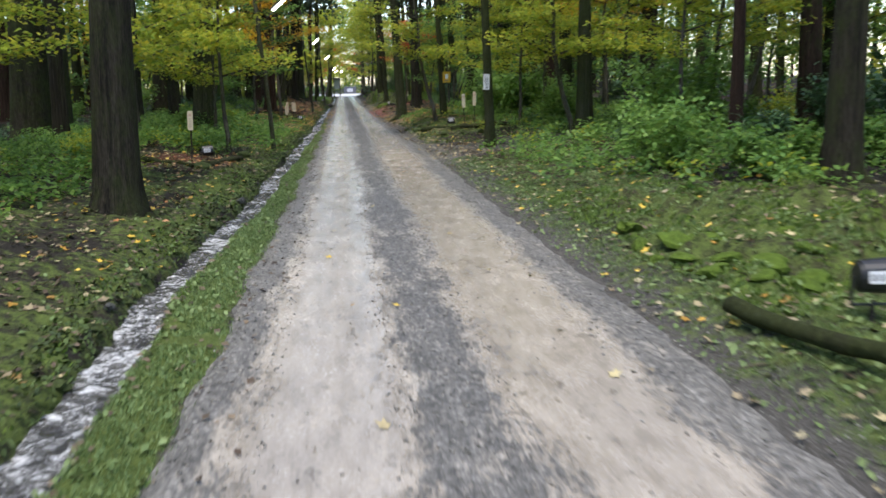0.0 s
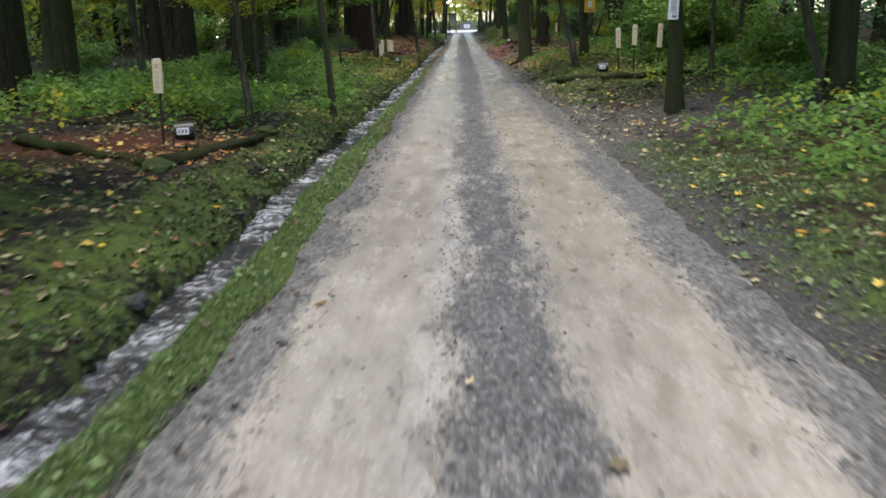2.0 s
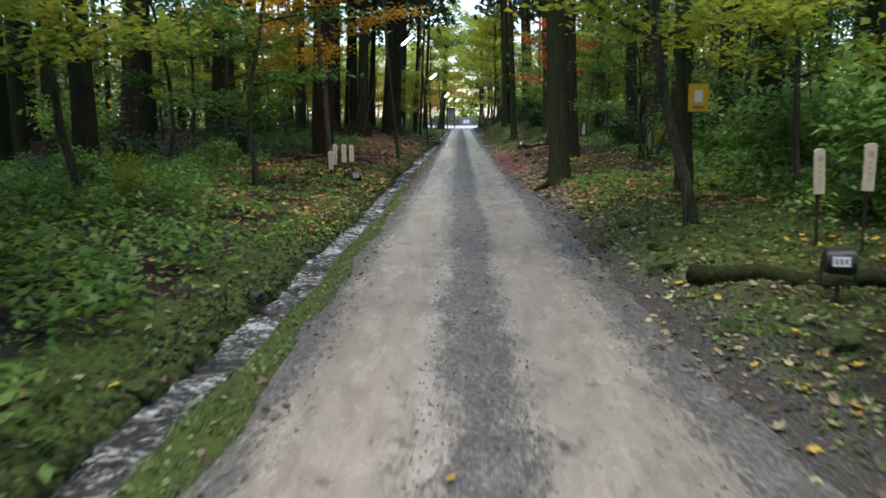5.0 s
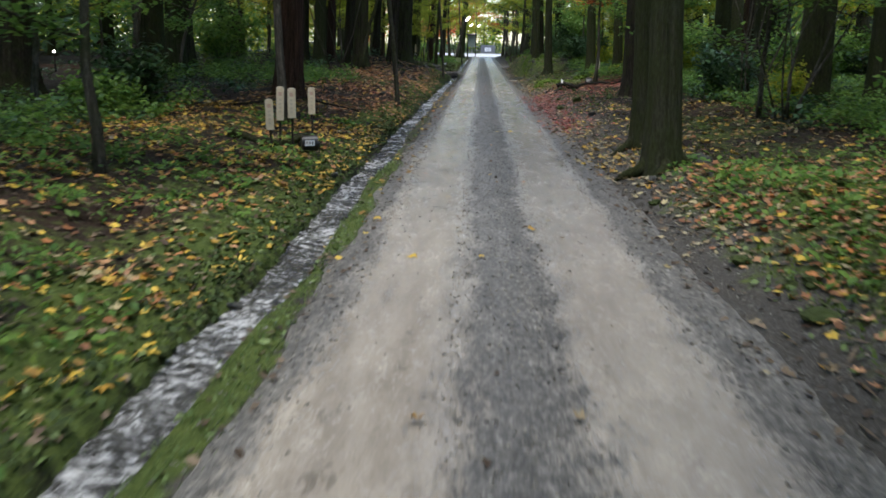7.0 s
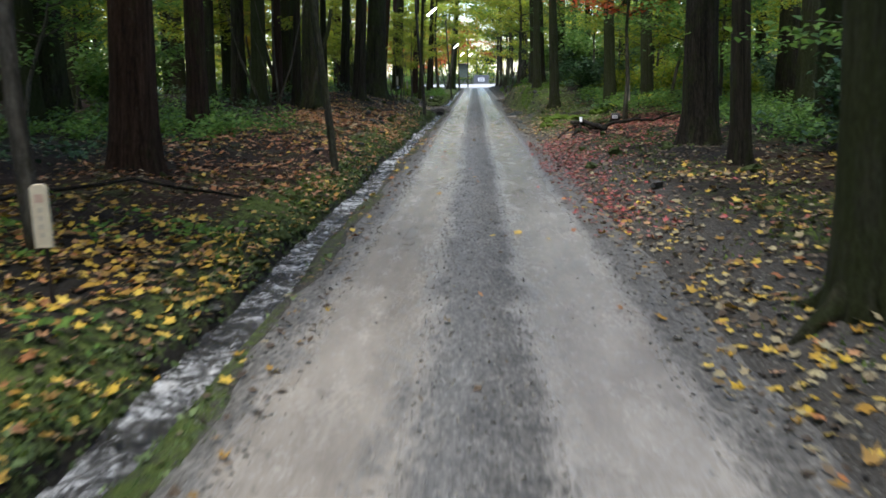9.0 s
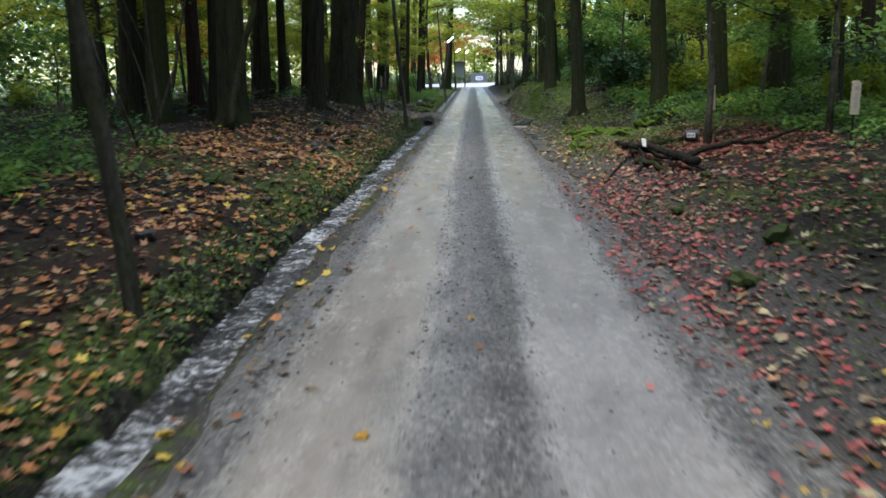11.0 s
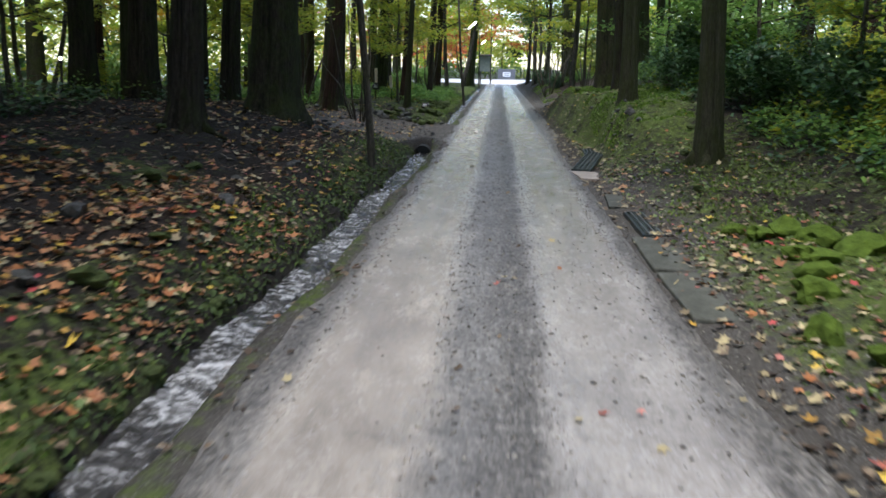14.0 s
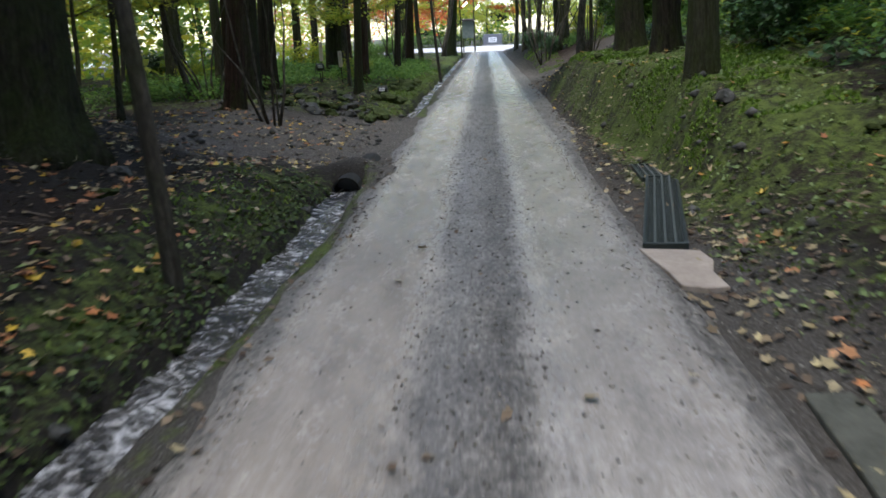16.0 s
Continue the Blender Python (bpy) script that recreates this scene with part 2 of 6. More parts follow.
    loose = ramp(n, l, rubble, [(0.42, (0.034, 0.032, 0.029)), (0.52, (0.088, 0.084, 0.077)), (0.6, (0.185, 0.177, 0.163)), (0.7, (0.42, 0.4, 0.37))])
    # under the deep trees the near half of the crown is packed smoother and paler
    half = n.new("ShaderNodeMapRange")
    l.new(shifted, half.inputs[0])
    half.inputs["From Min"].default_value, half.inputs["From Max"].default_value, half.inputs["To Min"].default_value, half.inputs["To Max"].default_value = -0.12, 0.08, 0.62, 0.0
    packed = ramp(n, l, rubble, [(0.4, (0.1, 0.098, 0.093)), (0.52, (0.19, 0.186, 0.178)), (0.66, (0.33, 0.324, 0.31))])
    loose = mixc(n, l, calc(n, l, "MULTIPLY", late.outputs[0], half.outputs[0]), loose, packed)
    verge = ramp(n, l, rubble, [(0.4, (0.03, 0.028, 0.025)), (0.5, (0.085, 0.08, 0.072)), (0.59, (0.19, 0.18, 0.163)), (0.7, (0.42, 0.4, 0.365))])
    out = ramp(n, l, mr.outputs[0], [(0.5, (0, 0, 0)), (0.68, (0.85, 0.85, 0.85))])
    loose = mixc(n, l, out, loose, verge)
    flecks = ramp(n, l, specks, [(0.66, (0, 0, 0)), (0.72, (1, 1, 1))])
    c = mixc(n, l, worn, loose, pale)
    c = mixc(n, l, calc(n, l, "MULTIPLY", flecks, 0.55), c, (0.1, 0.095, 0.088))
    damp = ramp(n, l, noise_tex(n, l, 1.0, 4, stretched(n, l, uv, (1.4, 0.25, 1)), 0.6), [(0.35, (0.84, 0.83, 0.82)), (0.6, (1.03, 1.02, 1.0))])
    c = mixc(n, l, 1.0, c, damp, "MULTIPLY")
    # washed-out wet patches under the deep trees
    wash = ramp(n, l, noise_tex(n, l, 1.0, 8, stretched(n, l, uv, (3.4, 1.0, 1)), 0.68, 0.7), [(0.4, (0.7, 0.7, 0.71)), (0.5, (0.95, 0.95, 0.95)), (0.62, (1.1, 1.1, 1.1))])
    l.new(mixc(n, l, calc(n, l, "MULTIPLY", late.outputs[0], 0.6), c, mixc(n, l, 1.0, c, wash, "MULTIPLY")), b.inputs["Base Color"])
    h = calc(n, l, "MULTIPLY_ADD", grit, calc(n, l, "MULTIPLY_ADD", worn, -0.7, 0.85), calc(n, l, "MULTIPLY", fine, calc(n, l, "MULTIPLY_ADD", worn, -0.22, 0.35)))
    bump(n, l, b, h, 0.4, 0.01)
    gloss = ramp(n, l, calc(n, l, "MULTIPLY_ADD", blot, 0.6, calc(n, l, "MULTIPLY", fine, 0.4)), [(0.35, (0.14, 0.14, 0.14)), (0.62, (0.32, 0.32, 0.32))])
    l.new(mixc(n, l, worn, (0.55, 0.55, 0.55), gloss), b.inputs["Roughness"])
    return m


def water_material():
    m, n, l, b = material("running_water", 0.1, 0.6)
    v = stretched(n, l, coords(n), (0.8, 1.15, 1))
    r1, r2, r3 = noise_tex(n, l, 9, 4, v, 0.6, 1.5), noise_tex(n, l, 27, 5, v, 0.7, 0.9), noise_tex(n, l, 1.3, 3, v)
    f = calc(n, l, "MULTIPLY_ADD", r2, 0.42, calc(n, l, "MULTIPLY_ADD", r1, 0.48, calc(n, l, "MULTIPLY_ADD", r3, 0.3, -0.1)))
    # white here is foam and also sky glints painted into the base colour
    foam_glint = ramp(n, l, f, [(0.45, (0.022, 0.02, 0.018)), (0.5, (0.085, 0.082, 0.076)), (0.55, (0.36, 0.357, 0.35)), (0.61, (0.8, 0.8, 0.79))])
    l.new(foam_glint, b.inputs["Base Color"])
    l.new(ramp(n, l, f, [(0.5, (0.07, 0.07, 0.07)), (0.62, (0.5, 0.5, 0.5))]), b.inputs["Roughness"])
    bump(n, l, b, calc(n, l, "MULTIPLY_ADD", r2, 0.5, r1), 0.9, 0.06)
    return m


M_GROUND, M_ROAD, M_WATER = ground_material(), road_material(), water_material()
M_STONE = plain("grey_stone", (0.016, 0.017, 0.015), (0.105, 0.105, 0.096), 0.75, 5, 0.3, 0.6, 0.02)
M_PEBBLE = leaf("pebbles", [(0.05, 0.048, 0.045), (0.15, 0.143, 0.133), (0.38, 0.36, 0.325), (0.09, 0.086, 0.08), (0.22, 0.205, 0.18)], 0.5, 0)
M_ROCK_MOSS = plain("mossy_rock", (0.018, 0.022, 0.01), (0.085, 0.115, 0.035), 0.9, 3, 0.2, 0.8, 0.03)
M_MOSS = leaf("moss_tufts", [(0.055, 0.1, 0.016), (0.12, 0.195, 0.03), (0.2, 0.29, 0.05)], 0.8, 0.15)
M_BANK_MOSS = leaf("bank_moss", [(0.06, 0.12, 0.014), (0.13, 0.23, 0.026), (0.2, 0.32, 0.045)], 0.8, 0.15)
M_GRASS = leaf("short_grass", [(0.1, 0.16, 0.05), (0.17, 0.245, 0.085), (0.25, 0.33, 0.13)], 0.6, 0.25)
M_CONCRETE = plain("wet_concrete", (0.17, 0.165, 0.15), (0.36, 0.345, 0.31), 0.55, 4, 0.35, 0.35, 0.01)
M_STEEL = plain("dark_steel", (0.02, 0.03, 0.03), (0.07, 0.085, 0.08), 0.5, 12, 0.5, 0.2, 0.004, 0.6)


# ---- mesh helpers ----
def cx(y):
    return 0.75 - 0.0132 * y


def mesh_of(name, verts, faces, mats, smooth=False):
    """verts: n x 3; faces: list of index lists or an m x k array."""
    me = bpy.data.meshes.new(name)
    if isinstance(faces, np.ndarray):
        m, k = faces.shape
        me.vertices.add(len(verts))
        me.vertices.foreach_set("co", np.asarray(verts, np.float32).ravel())
        me.loops.add(m * k)
        me.loops.foreach_set("vertex_index", faces.astype(np.int32).ravel())
        me.polygons.add(m)
        me.polygons.foreach_set("loop_start", np.arange(m, dtype=np.int32) * k)
        me.update(calc_edges=True)
        me.validate()
    else:
        me.from_pydata([tuple(v) for v in verts], [], faces)
        me.update()
    for mt in mats if isinstance(mats, (list, tuple)) else [mats]:
        me.materials.append(mt)
    if smooth:
        me.polygons.foreach_set("use_smooth", np.ones(len(me.polygons), bool))
    return me


def part(name, data, mat, parent, label=""):
    """One mesh object under a thing or a part, from a bmesh or a mesh."""
    if isinstance(data, bmesh.types.BMesh):
        me = bpy.data.meshes.new(name)
        data.to_mesh(me)
        data.free()
        me.materials.append(mat)
        data = me
    ob = new(name, data)
    ob.parent = parent
    return tagged(ob, label=label) if label else ob


def thing(name, label, category, group="", at=None):
    ob = new(name)
    ob.empty_display_size = 0.2
    if at is not None:
        ob.matrix_basis = at
    return tagged(ob, label, category, group)


def box(bm, sx, sy, sz, m=None, bev=0.0):
    out = bmesh.ops.create_cube(bm, size=1.0, matrix=(m or Matrix()) @ Matrix.Diagonal((sx, sy, sz, 1)))
    if bev:
        edges = list({e for v in out["verts"] for e in v.link_edges})
        bmesh.ops.bevel(bm, geom=edges, offset=bev, segments=2, affect="EDGES", profile=0.5)
    return bm


def tube(points, radii, seg=9, rough=0.0, rnd=None, flare=None):
    """Verts and faces of a tapered tube along points, with an uneven skin and closed ends."""
    pts = [Vector(p) for p in points]
    verts, faces = [], []
    for k, p in enumerate(pts):
        way = (pts[min(k + 1, len(pts) - 1)] - pts[max(k - 1, 0)]).normalized()
        side = way.cross(Vector((0, 1, 0.01))) if abs(way.y) < 0.9 else way.cross(Vector((1, 0, 0)))
        side.normalize()
        other = way.cross(side)
        for s in range(seg):
            a = 2 * math.pi * s / seg
            r = radii[k]
            if rnd is not None:
                r *= 1 + rough * (rnd.random() - 0.5)
            if flare is not None:
                r *= 1 + flare[k] * (0.5 + 0.5 * math.cos(a * 5 + 1.3)) ** 2
            verts.append(p + (side * math.cos(a) + other * math.sin(a)) * r)
    for k in range(len(pts) - 1):
        for s in range(seg):
            a, b2 = k * seg + s, k * seg + (s + 1) % seg
            faces.append([a, b2, b2 + seg, a + seg])
    faces.append(list(range(seg))[::-1])
    faces.append([len(verts) - seg + s for s in range(seg)])
    return verts, faces


def join(pieces):
    verts, faces = [], []
    for v, f in pieces:
        off = len(verts)
        verts += list(v)
        faces += [[i + off for i in q] for q in f]
    return verts, faces


def leaves(centers, size, rnd, flat=0.5, long=1.5, spread=0.35):
    """Folded kite-shaped leaves at the centers, lying more or less flat."""
    n = len(centers)
    s = size * (1 + spread * (rnd.random(n) * 2 - 1))[:, None]
    a = rnd.random(n) * 2 * math.pi
    tilt = (rnd.random((n, 2)) - 0.5) * 2 * (1 - flat) * 1.6
    d = np.stack([np.cos(a), np.sin(a), tilt[:, 0]], 1)
    d /= np.linalg.norm(d, axis=1, keepdims=True)
    e = np.stack([-np.sin(a), np.cos(a), tilt[:, 1]], 1)
    e /= np.linalg.norm(e, axis=1, keepdims=True)
    up = np.cross(d, e)
    v = np.stack([centers - d * s * long / 2, centers + e * s * 0.5 + up * s * 0.15, centers + d * s * long / 2, centers - e * s * 0.5 + up * s * 0.15], 1)
    return v.reshape(-1, 3), np.arange(4 * n).reshape(n, 4)


def smooth(x, a, b):
    t = np.clip((np.asarray(x, float) - a) / (b - a), 0, 1)
    return t * t * (3 - 2 * t)


# ---- the lie of the land ----
def lip(y):
    """Where the road-side edge of the ditch runs, across the road."""
    return np.interp(y, [0, 7.5, 8.6, 9.5, 10.5, 13.4, 16.6, 23, 29, 36, 44, 57, 64, 70, 75, 90, 300], [-1.72, -1.73, -1.8, -1.86, -1.75, -1.63, -1.57, -1.5, -1.44, -1.34, -1.35, -1.31, -1.26, -1.18, -1.17, -1.24, -1.3]) + 0.03 * np.sin(np.asarray(y) * 0.9) + 0.02 * np.sin(np.asarray(y) * 2.3)


DITCH_W = 0.33
COVERED = (74.1, 81.6)


def strip_edge(y):
    """Where the grown strip beside the ditch ends and the bare gravel begins."""
    return np.interp(y, [0, 12, 20, 30, 36, 45, 57, 70, 90], [-1.3, -1.28, -1.2, -1.16, -1.14, -1.18, -1.14, -1.05, -1.05]) + 0.035 * np.sin(np.asarray(y) * 1.7) + 0.02 * np.sin(np.asarray(y) * 4.1)


def wavy(u, y, seed, scale):
    """Cheap smooth noise for arrays."""
    r = np.random.default_rng(seed)
    out = 0.0
    for k in range(6):
        f = scale * 1.7**k
        a, p = r.random() * 6.28, r.random(2) * 6.28
        out = out + np.sin((u * np.cos(a) + y * np.sin(a)) * f + p[0]) * np.cos((u * np.sin(a) - y * np.cos(a)) * f * 0.8 + p[1]) / 1.45**k
    return out / 2.2


def land(u, y):
    u, y = np.asarray(u, float), np.asarray(y, float)
    lp = lip(y)
    left_top = np.interp(y, [0, 20, 40, 48, 56, 70, 73, 75.5, 81, 84, 100, 135, 150], [0.14, 0.16, 0.14, 0.15, 0.3, 0.42, 0.42, 0.02, 0.02, 0.16, 0.15, 0.1, 0])
    left_far = np.interp(y, [0, 45, 56, 68, 73.4, 76.5, 82, 90, 135, 150], [0.32, 0.34, 0.52, 0.8, 0.84, 0.36, 0.3, 0.3, 0.2, 0])
    right_top = np.interp(y, [0, 8, 20, 22, 26, 29, 45, 58, 64, 69, 71, 73.5, 76, 84, 88, 92, 96, 101, 135, 150], [0.1, 0.14, 0.12, 0.06, 0.06, 0.24, 0.28, 0.26, 0.2, 0.32, 0.42, 0.86, 1.0, 0.95, 0.6, 0.06, 0.3, 0.8, 0.4, 0])
    right_far = np.interp(y, [0, 20, 24, 30, 60, 70, 76, 84, 135, 150], [0.3, 0.3, 0.2, 0.42, 0.5, 0.75, 1.35, 1.45, 0.6, 0])
    zl = 0.0 + left_top * smooth(-u, -lp + DITCH_W - 0.05, -lp + DITCH_W + 0.85) + (left_far - left_top) * smooth(-u, 2.6, 4.2)
    foot = np.interp(y, [60, 69, 71, 75, 79], [1.25, 1.25, 1.7, 1.84, 1.4])
    rise = np.interp(y, [66, 71, 73.4, 77, 90, 95], [1.2, 1.1, 0.55, 0.6, 0.8, 1.2])
    zr = right_top * smooth(u, foot, foot + rise) + (right_far - right_top) * smooth(u, 2.6, 5.0)
    z = np.where(u < 0, np.where(u < lp - DITCH_W + 0.05, zl, 0.0), zr)
    covered = smooth(y, COVERED[0] - 0.1, COVERED[0] + 0.15) * (1 - smooth(y, COVERED[1], COVERED[1] + 0.4))
    mid = lp - DITCH_W / 2
    cut = 1 - smooth(np.abs(u - mid), DITCH_W / 2 - 0.08, DITCH_W / 2 + 0.03)
    z = z - 0.25 * cut * (1 - covered) * (1 - smooth(y, 128, 132))
    off = smooth(np.abs(u - 0.1), 1.35, 2.6)
    z = z + off * (0.08 * wavy(u, y, 3, 0.9) + 0.075 * wavy(u, y, 4, 3.0) + 0.05 * wavy(u, y, 5, 8.0)) * np.interp(y, [135, 150], [1, 0])
    z = z + smooth(np.abs(u), 9, 40) * 0.5 * wavy(u, y, 6, 0.08) * np.interp(y, [135, 150], [1, 0])
    z = z + 0.26 * np.exp(-(((u - 2.75) / 0.75) ** 2) - ((y - 36.4) / 2.4) ** 2)
    # moss humps beside the first log, and the crown of earth over the culvert
    humps = smooth(u, 1.9, 2.4) * (1 - smooth(u, 4.2, 5.0)) * smooth(y, 7.5, 9.0) * (1 - smooth(y, 12.6, 13.8))
    z = z + humps * (0.32 * np.clip(wavy(u, y, 12, 3.4) + 0.1, 0, 1) + 0.08 * np.clip(wavy(u, y, 13, 9.0), 0, 1))
    z = z + 0.17 * np.exp(-(((u - lp + 0.2) / 0.34) ** 2) - ((y - 74.66) / 0.46) ** 4)
    wall = (1 - smooth(np.abs(u - (lp - DITCH_W - 0.15)), 0.2, 0.5)) * (u < lp - 0.25)
    z = z + wall * (0.045 * wavy(u, y, 9, 5.0) + 0.03 * wavy(u, y, 10, 13.0))
    z = z + 0.012 * wavy(u, y, 8, 7.0) * smooth(np.abs(u - 0.1), 1.0, 1.3)
    return z


def on_land(u, y, dz=0.0):
    return Vector((cx(y) + u, y, float(land(u, y)) + dz))


def axis(*stretches):
    return np.unique(np.concatenate([np.arange(a, b, s) for a, b, s in stretches]).round(4))


def sheet(name, us, ys, height, mat, cover=None):
    U, Y = np.meshgrid(us, ys)
    Z = height(U, Y)
    V = np.stack([cx(Y) + U, Y, Z], -1).reshape(-1, 3)
    w, h = len(us), len(ys)
    i = (np.arange(h - 1)[:, None] * w + np.arange(w - 1)).ravel()
    F = np.stack([i, i + 1, i + w + 1, i + w], 1)
    me = mesh_of(name, V, F, mat, True)
    layer = me.uv_layers.new(name="UVMap")
    uvs = np.stack([U.ravel(), Y.ravel()], 1)[F.ravel()]
    layer.data.foreach_set("uv", uvs.astype(np.float32).ravel())
    if cover is not None:
        col = me.color_attributes.new("cover", "FLOAT_COLOR", "POINT")
        c = np.ones((len(V), 4), np.float32)
        c[:, :3] = cover(U.ravel(), Y.ravel())
        col.data.foreach_set("color", c.ravel())
    return tagged(new(name, me), kind="structure")


def cover(u, y):
    """Moss, needle duff and gravel over the ground."""
    a = wavy(u, y, 21, 0.7)
    lp = lip(y)
    edge = strip_edge(y) + 0.05 * wavy(u, y, 23, 6.0)
    strip = ((u > lp - 0.02) & (u < 0)).astype(float) * (1 - smooth(u, edge - 0.06, edge + 0.08)) * np.interp(y, [0, 24, 32, 40, 46, 55, 90], [0.95, 0.92, 0.88, 0.78, 0.55, 0.6, 0.66])
    left = (u < lp) * np.interp(y, [0, 18, 24, 36, 40, 43, 50, 60, 74, 84, 110], [0.58, 0.52, 0.48, 0.6, 0.56, 0.42, 0.4, 0.4, 0.3, 0.6, 0.6]) + ((u < lp - 0.3) & (u > lp - 1.1)) * np.interp(y, [0, 46, 52, 62, 66, 74, 76], [0.24, 0.24, 0.24, 0.22, 0.14, 0.14, 0.25]) * (1 - 0.5 * smooth(-u, -lp + 0.75, -lp + 1.1))
    left = left - (u < -4.6) * 0.12
    right = (u > 0) * np.interp(y, [0, 14, 19, 22, 25, 29, 37, 42, 58, 61, 68, 72, 75, 84, 90, 110], [0.72, 0.66, 0.6, 0.3, 0.28, 0.66, 0.8, 0.48, 0.46, 0.7, 0.5, 0.6, 0.78, 0.72, 0.3, 0.3])
    right = right - smooth(u, 4.6, 5.6) * 0.15 - smooth(u, 3.2, 3.8) * smooth(y, 12.6, 13.6) * (1 - smooth(y, 16.5, 18)) * 0.55
    right = right - smooth(u, 3.3, 3.9) * smooth(y, 70, 73) * 0.25
    brim = 1 - smooth(u + 0.14 * wavy(u, y, 24, 5.0), 1.32, np.interp(y, [0, 12, 20, 28, 60, 70, 73, 84, 100], [1.7, 1.72, 2.2, 1.8, 1.75, 1.75, 1.62, 1.62, 1.9]))
    right = right * (1 - 0.92 * brim)
    wall = (u < lp + 0.02) & (u > lp - DITCH_W - 0.14)
    moss = np.clip((strip + left * (u < lp) + right + 0.25 * a) * (1 - np.interp(y, [30, 60], [0.15, 0.2]) * wall), 0, 1)
    duff = np.clip((np.abs(u) > 2.2) * (0.1 + 0.45 * wavy(u, y, 22, 0.5)) * np.where((u < 0) & (y < 17), 0.25, 1.0) * np.where(y > 66, 0.5, 1.0), 0, 1)
    reach = np.interp(y, [0, 19, 22, 27, 30, 60, 66, 70, 73, 84, 90, 100], [2.2, 2.2, 2.4, 2.4, 2.5, 2.5, 2.3, 2.2, 1.75, 1.75, 2.0, 2.0])
    side = smooth(u, 0.9, 1.2) * (1 - smooth(u, reach - 0.7, reach)) * 0.8
    plot = smooth(u, -5.2, -4.8) * (1 - smooth(u, -2.95, -2.7)) * smooth(y, 19.0, 19.4) * (1 - smooth(y, 21.2, 21.6))
    path = np.exp(-(((y - 23.5 - 0.35 * (u - 1.5)) / 1.9) ** 2)) * (u > 0.9) * (1 - smooth(u, 5, 7))
    spur = smooth(y, 74, 75.5) * (1 - smooth(y, 80.5, 82.5)) * (u < -1.0) * (1 - smooth(-u, 3.5, 6.5))
    spur2 = np.exp(-(((y - 92.5) / 3.5) ** 2)) * (u > 1) * (1 - smooth(u, 4, 7))
    spur2 = np.maximum(spur2, smooth(y, 86, 96) * (1 - smooth(-u, 1.6, 2.4)) * (u < -0.9) * (u > lp - 0.05))
    gravel = np.clip(side + path + spur + spur2 + 0.9 * (u > edge) * (u < 0) + np.interp(y, [28, 44], [0, 0.7]) * (u > lp) * (u < 0), 0, 1)
    bare = np.clip(path + spur + spur2 + side * 0.35, 0, 1)
    lot = smooth(y, 136, 142)
    return np.stack([np.clip(moss * (1 - 0.8 * bare) * (1 - lot) - plot, 0, 1), np.clip(duff + plot, 0, 1), np.clip(gravel + lot, 0, 1)], 1)


U_AXIS = np.concatenate([-np.geomspace(900, 45, 9), axis((-40, -10, 1.5), (-10, -3, 0.3), (-3, -1.0, 0.055), (-1.0, 1.2, 0.12), (1.2, 3.4, 0.08), (3.4, 10, 0.3), (10, 40, 1.5)), np.geomspace(41, 900, 10)])
Y_AXIS = np.concatenate([[-900, -300, -100, -50], axis((-30, 2, 1.0), (2, 100, 0.16), (100, 160, 0.8), (160, 220, 4)), np.geomspace(222, 1500, 10)])
ground = sheet("ground", U_AXIS, Y_AXIS, land, M_GROUND, cover)


def road_z(u, y):
    wob = 0.09 * wavy(u * 0.3, y, 31, 0.6) + 0.04 * wavy(u, y, 32, 1.5)
    wob = wob + 0.05 * wavy(u, y, 34, 7.0)
    brink = np.interp(y, [58, 62, 75, 80], [1.25, 1.14, 1.1, 1.25])
    edge = np.maximum(smooth(u + wob * np.where((y > 60) & (y < 77), 0.35, 1.0), brink, brink + np.interp(y, [58, 62, 75, 80], [0.5, 0.16, 0.2, 0.5])), smooth(-u + 0.4 * wob, -strip_edge(y) - 0.1, -strip_edge(y) + 0.12))
    ruts = 0.018 * (np.exp(-(((u + 0.62) / 0.25) ** 2)) + np.exp(-(((u - 0.68) / 0.28) ** 2)))
    return 0.026 - ruts + 0.003 * wavy(u, y, 33, 0.5) - 0.06 * edge - 0.7 * smooth(-u, -strip_edge(y) + 0.1, -strip_edge(y) + 0.2) - 0.3 * smooth(u, 1.8, 2.0)


road = sheet("road", axis((-1.5, 2.0, 0.06)), axis((-30, 2, 0.6), (2, 100, 0.16), (100, 141, 0.6)), road_z, M_ROAD)
tagged(road, "wet gravel forest track with two pale wheel ruts", "road")
tagged(ground, "mossy forest floor with leaf litter", "ground")


def water_strip(y0, y1, level=-0.085):
    us = np.linspace(-0.03, DITCH_W + 0.03, 11)
    ys = axis((y0, y1, 0.055))
    Uo, Y = np.meshgrid(us, ys)
    U = lip(Y) - Uo
    Z = level + 0.022 * wavy(U * 1.5, Y, 41, 5) + 0.02 * wavy(U, Y, 42, 15) + 0.012 * np.abs(wavy(U * 0.6, Y, 43, 26))
    V = np.stack([cx(Y) + U, Y, Z], -1).reshape(-1, 3)
    w, h = len(us), len(ys)
    i = (np.arange(h - 1)[:, None] * w + np.arange(w - 1)).ravel()
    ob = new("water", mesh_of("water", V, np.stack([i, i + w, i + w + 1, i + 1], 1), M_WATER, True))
    tagged(ob, "shallow stream running fast in a roadside ditch", "water", kind="structure")


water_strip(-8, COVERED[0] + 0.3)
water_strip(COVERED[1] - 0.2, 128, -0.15)


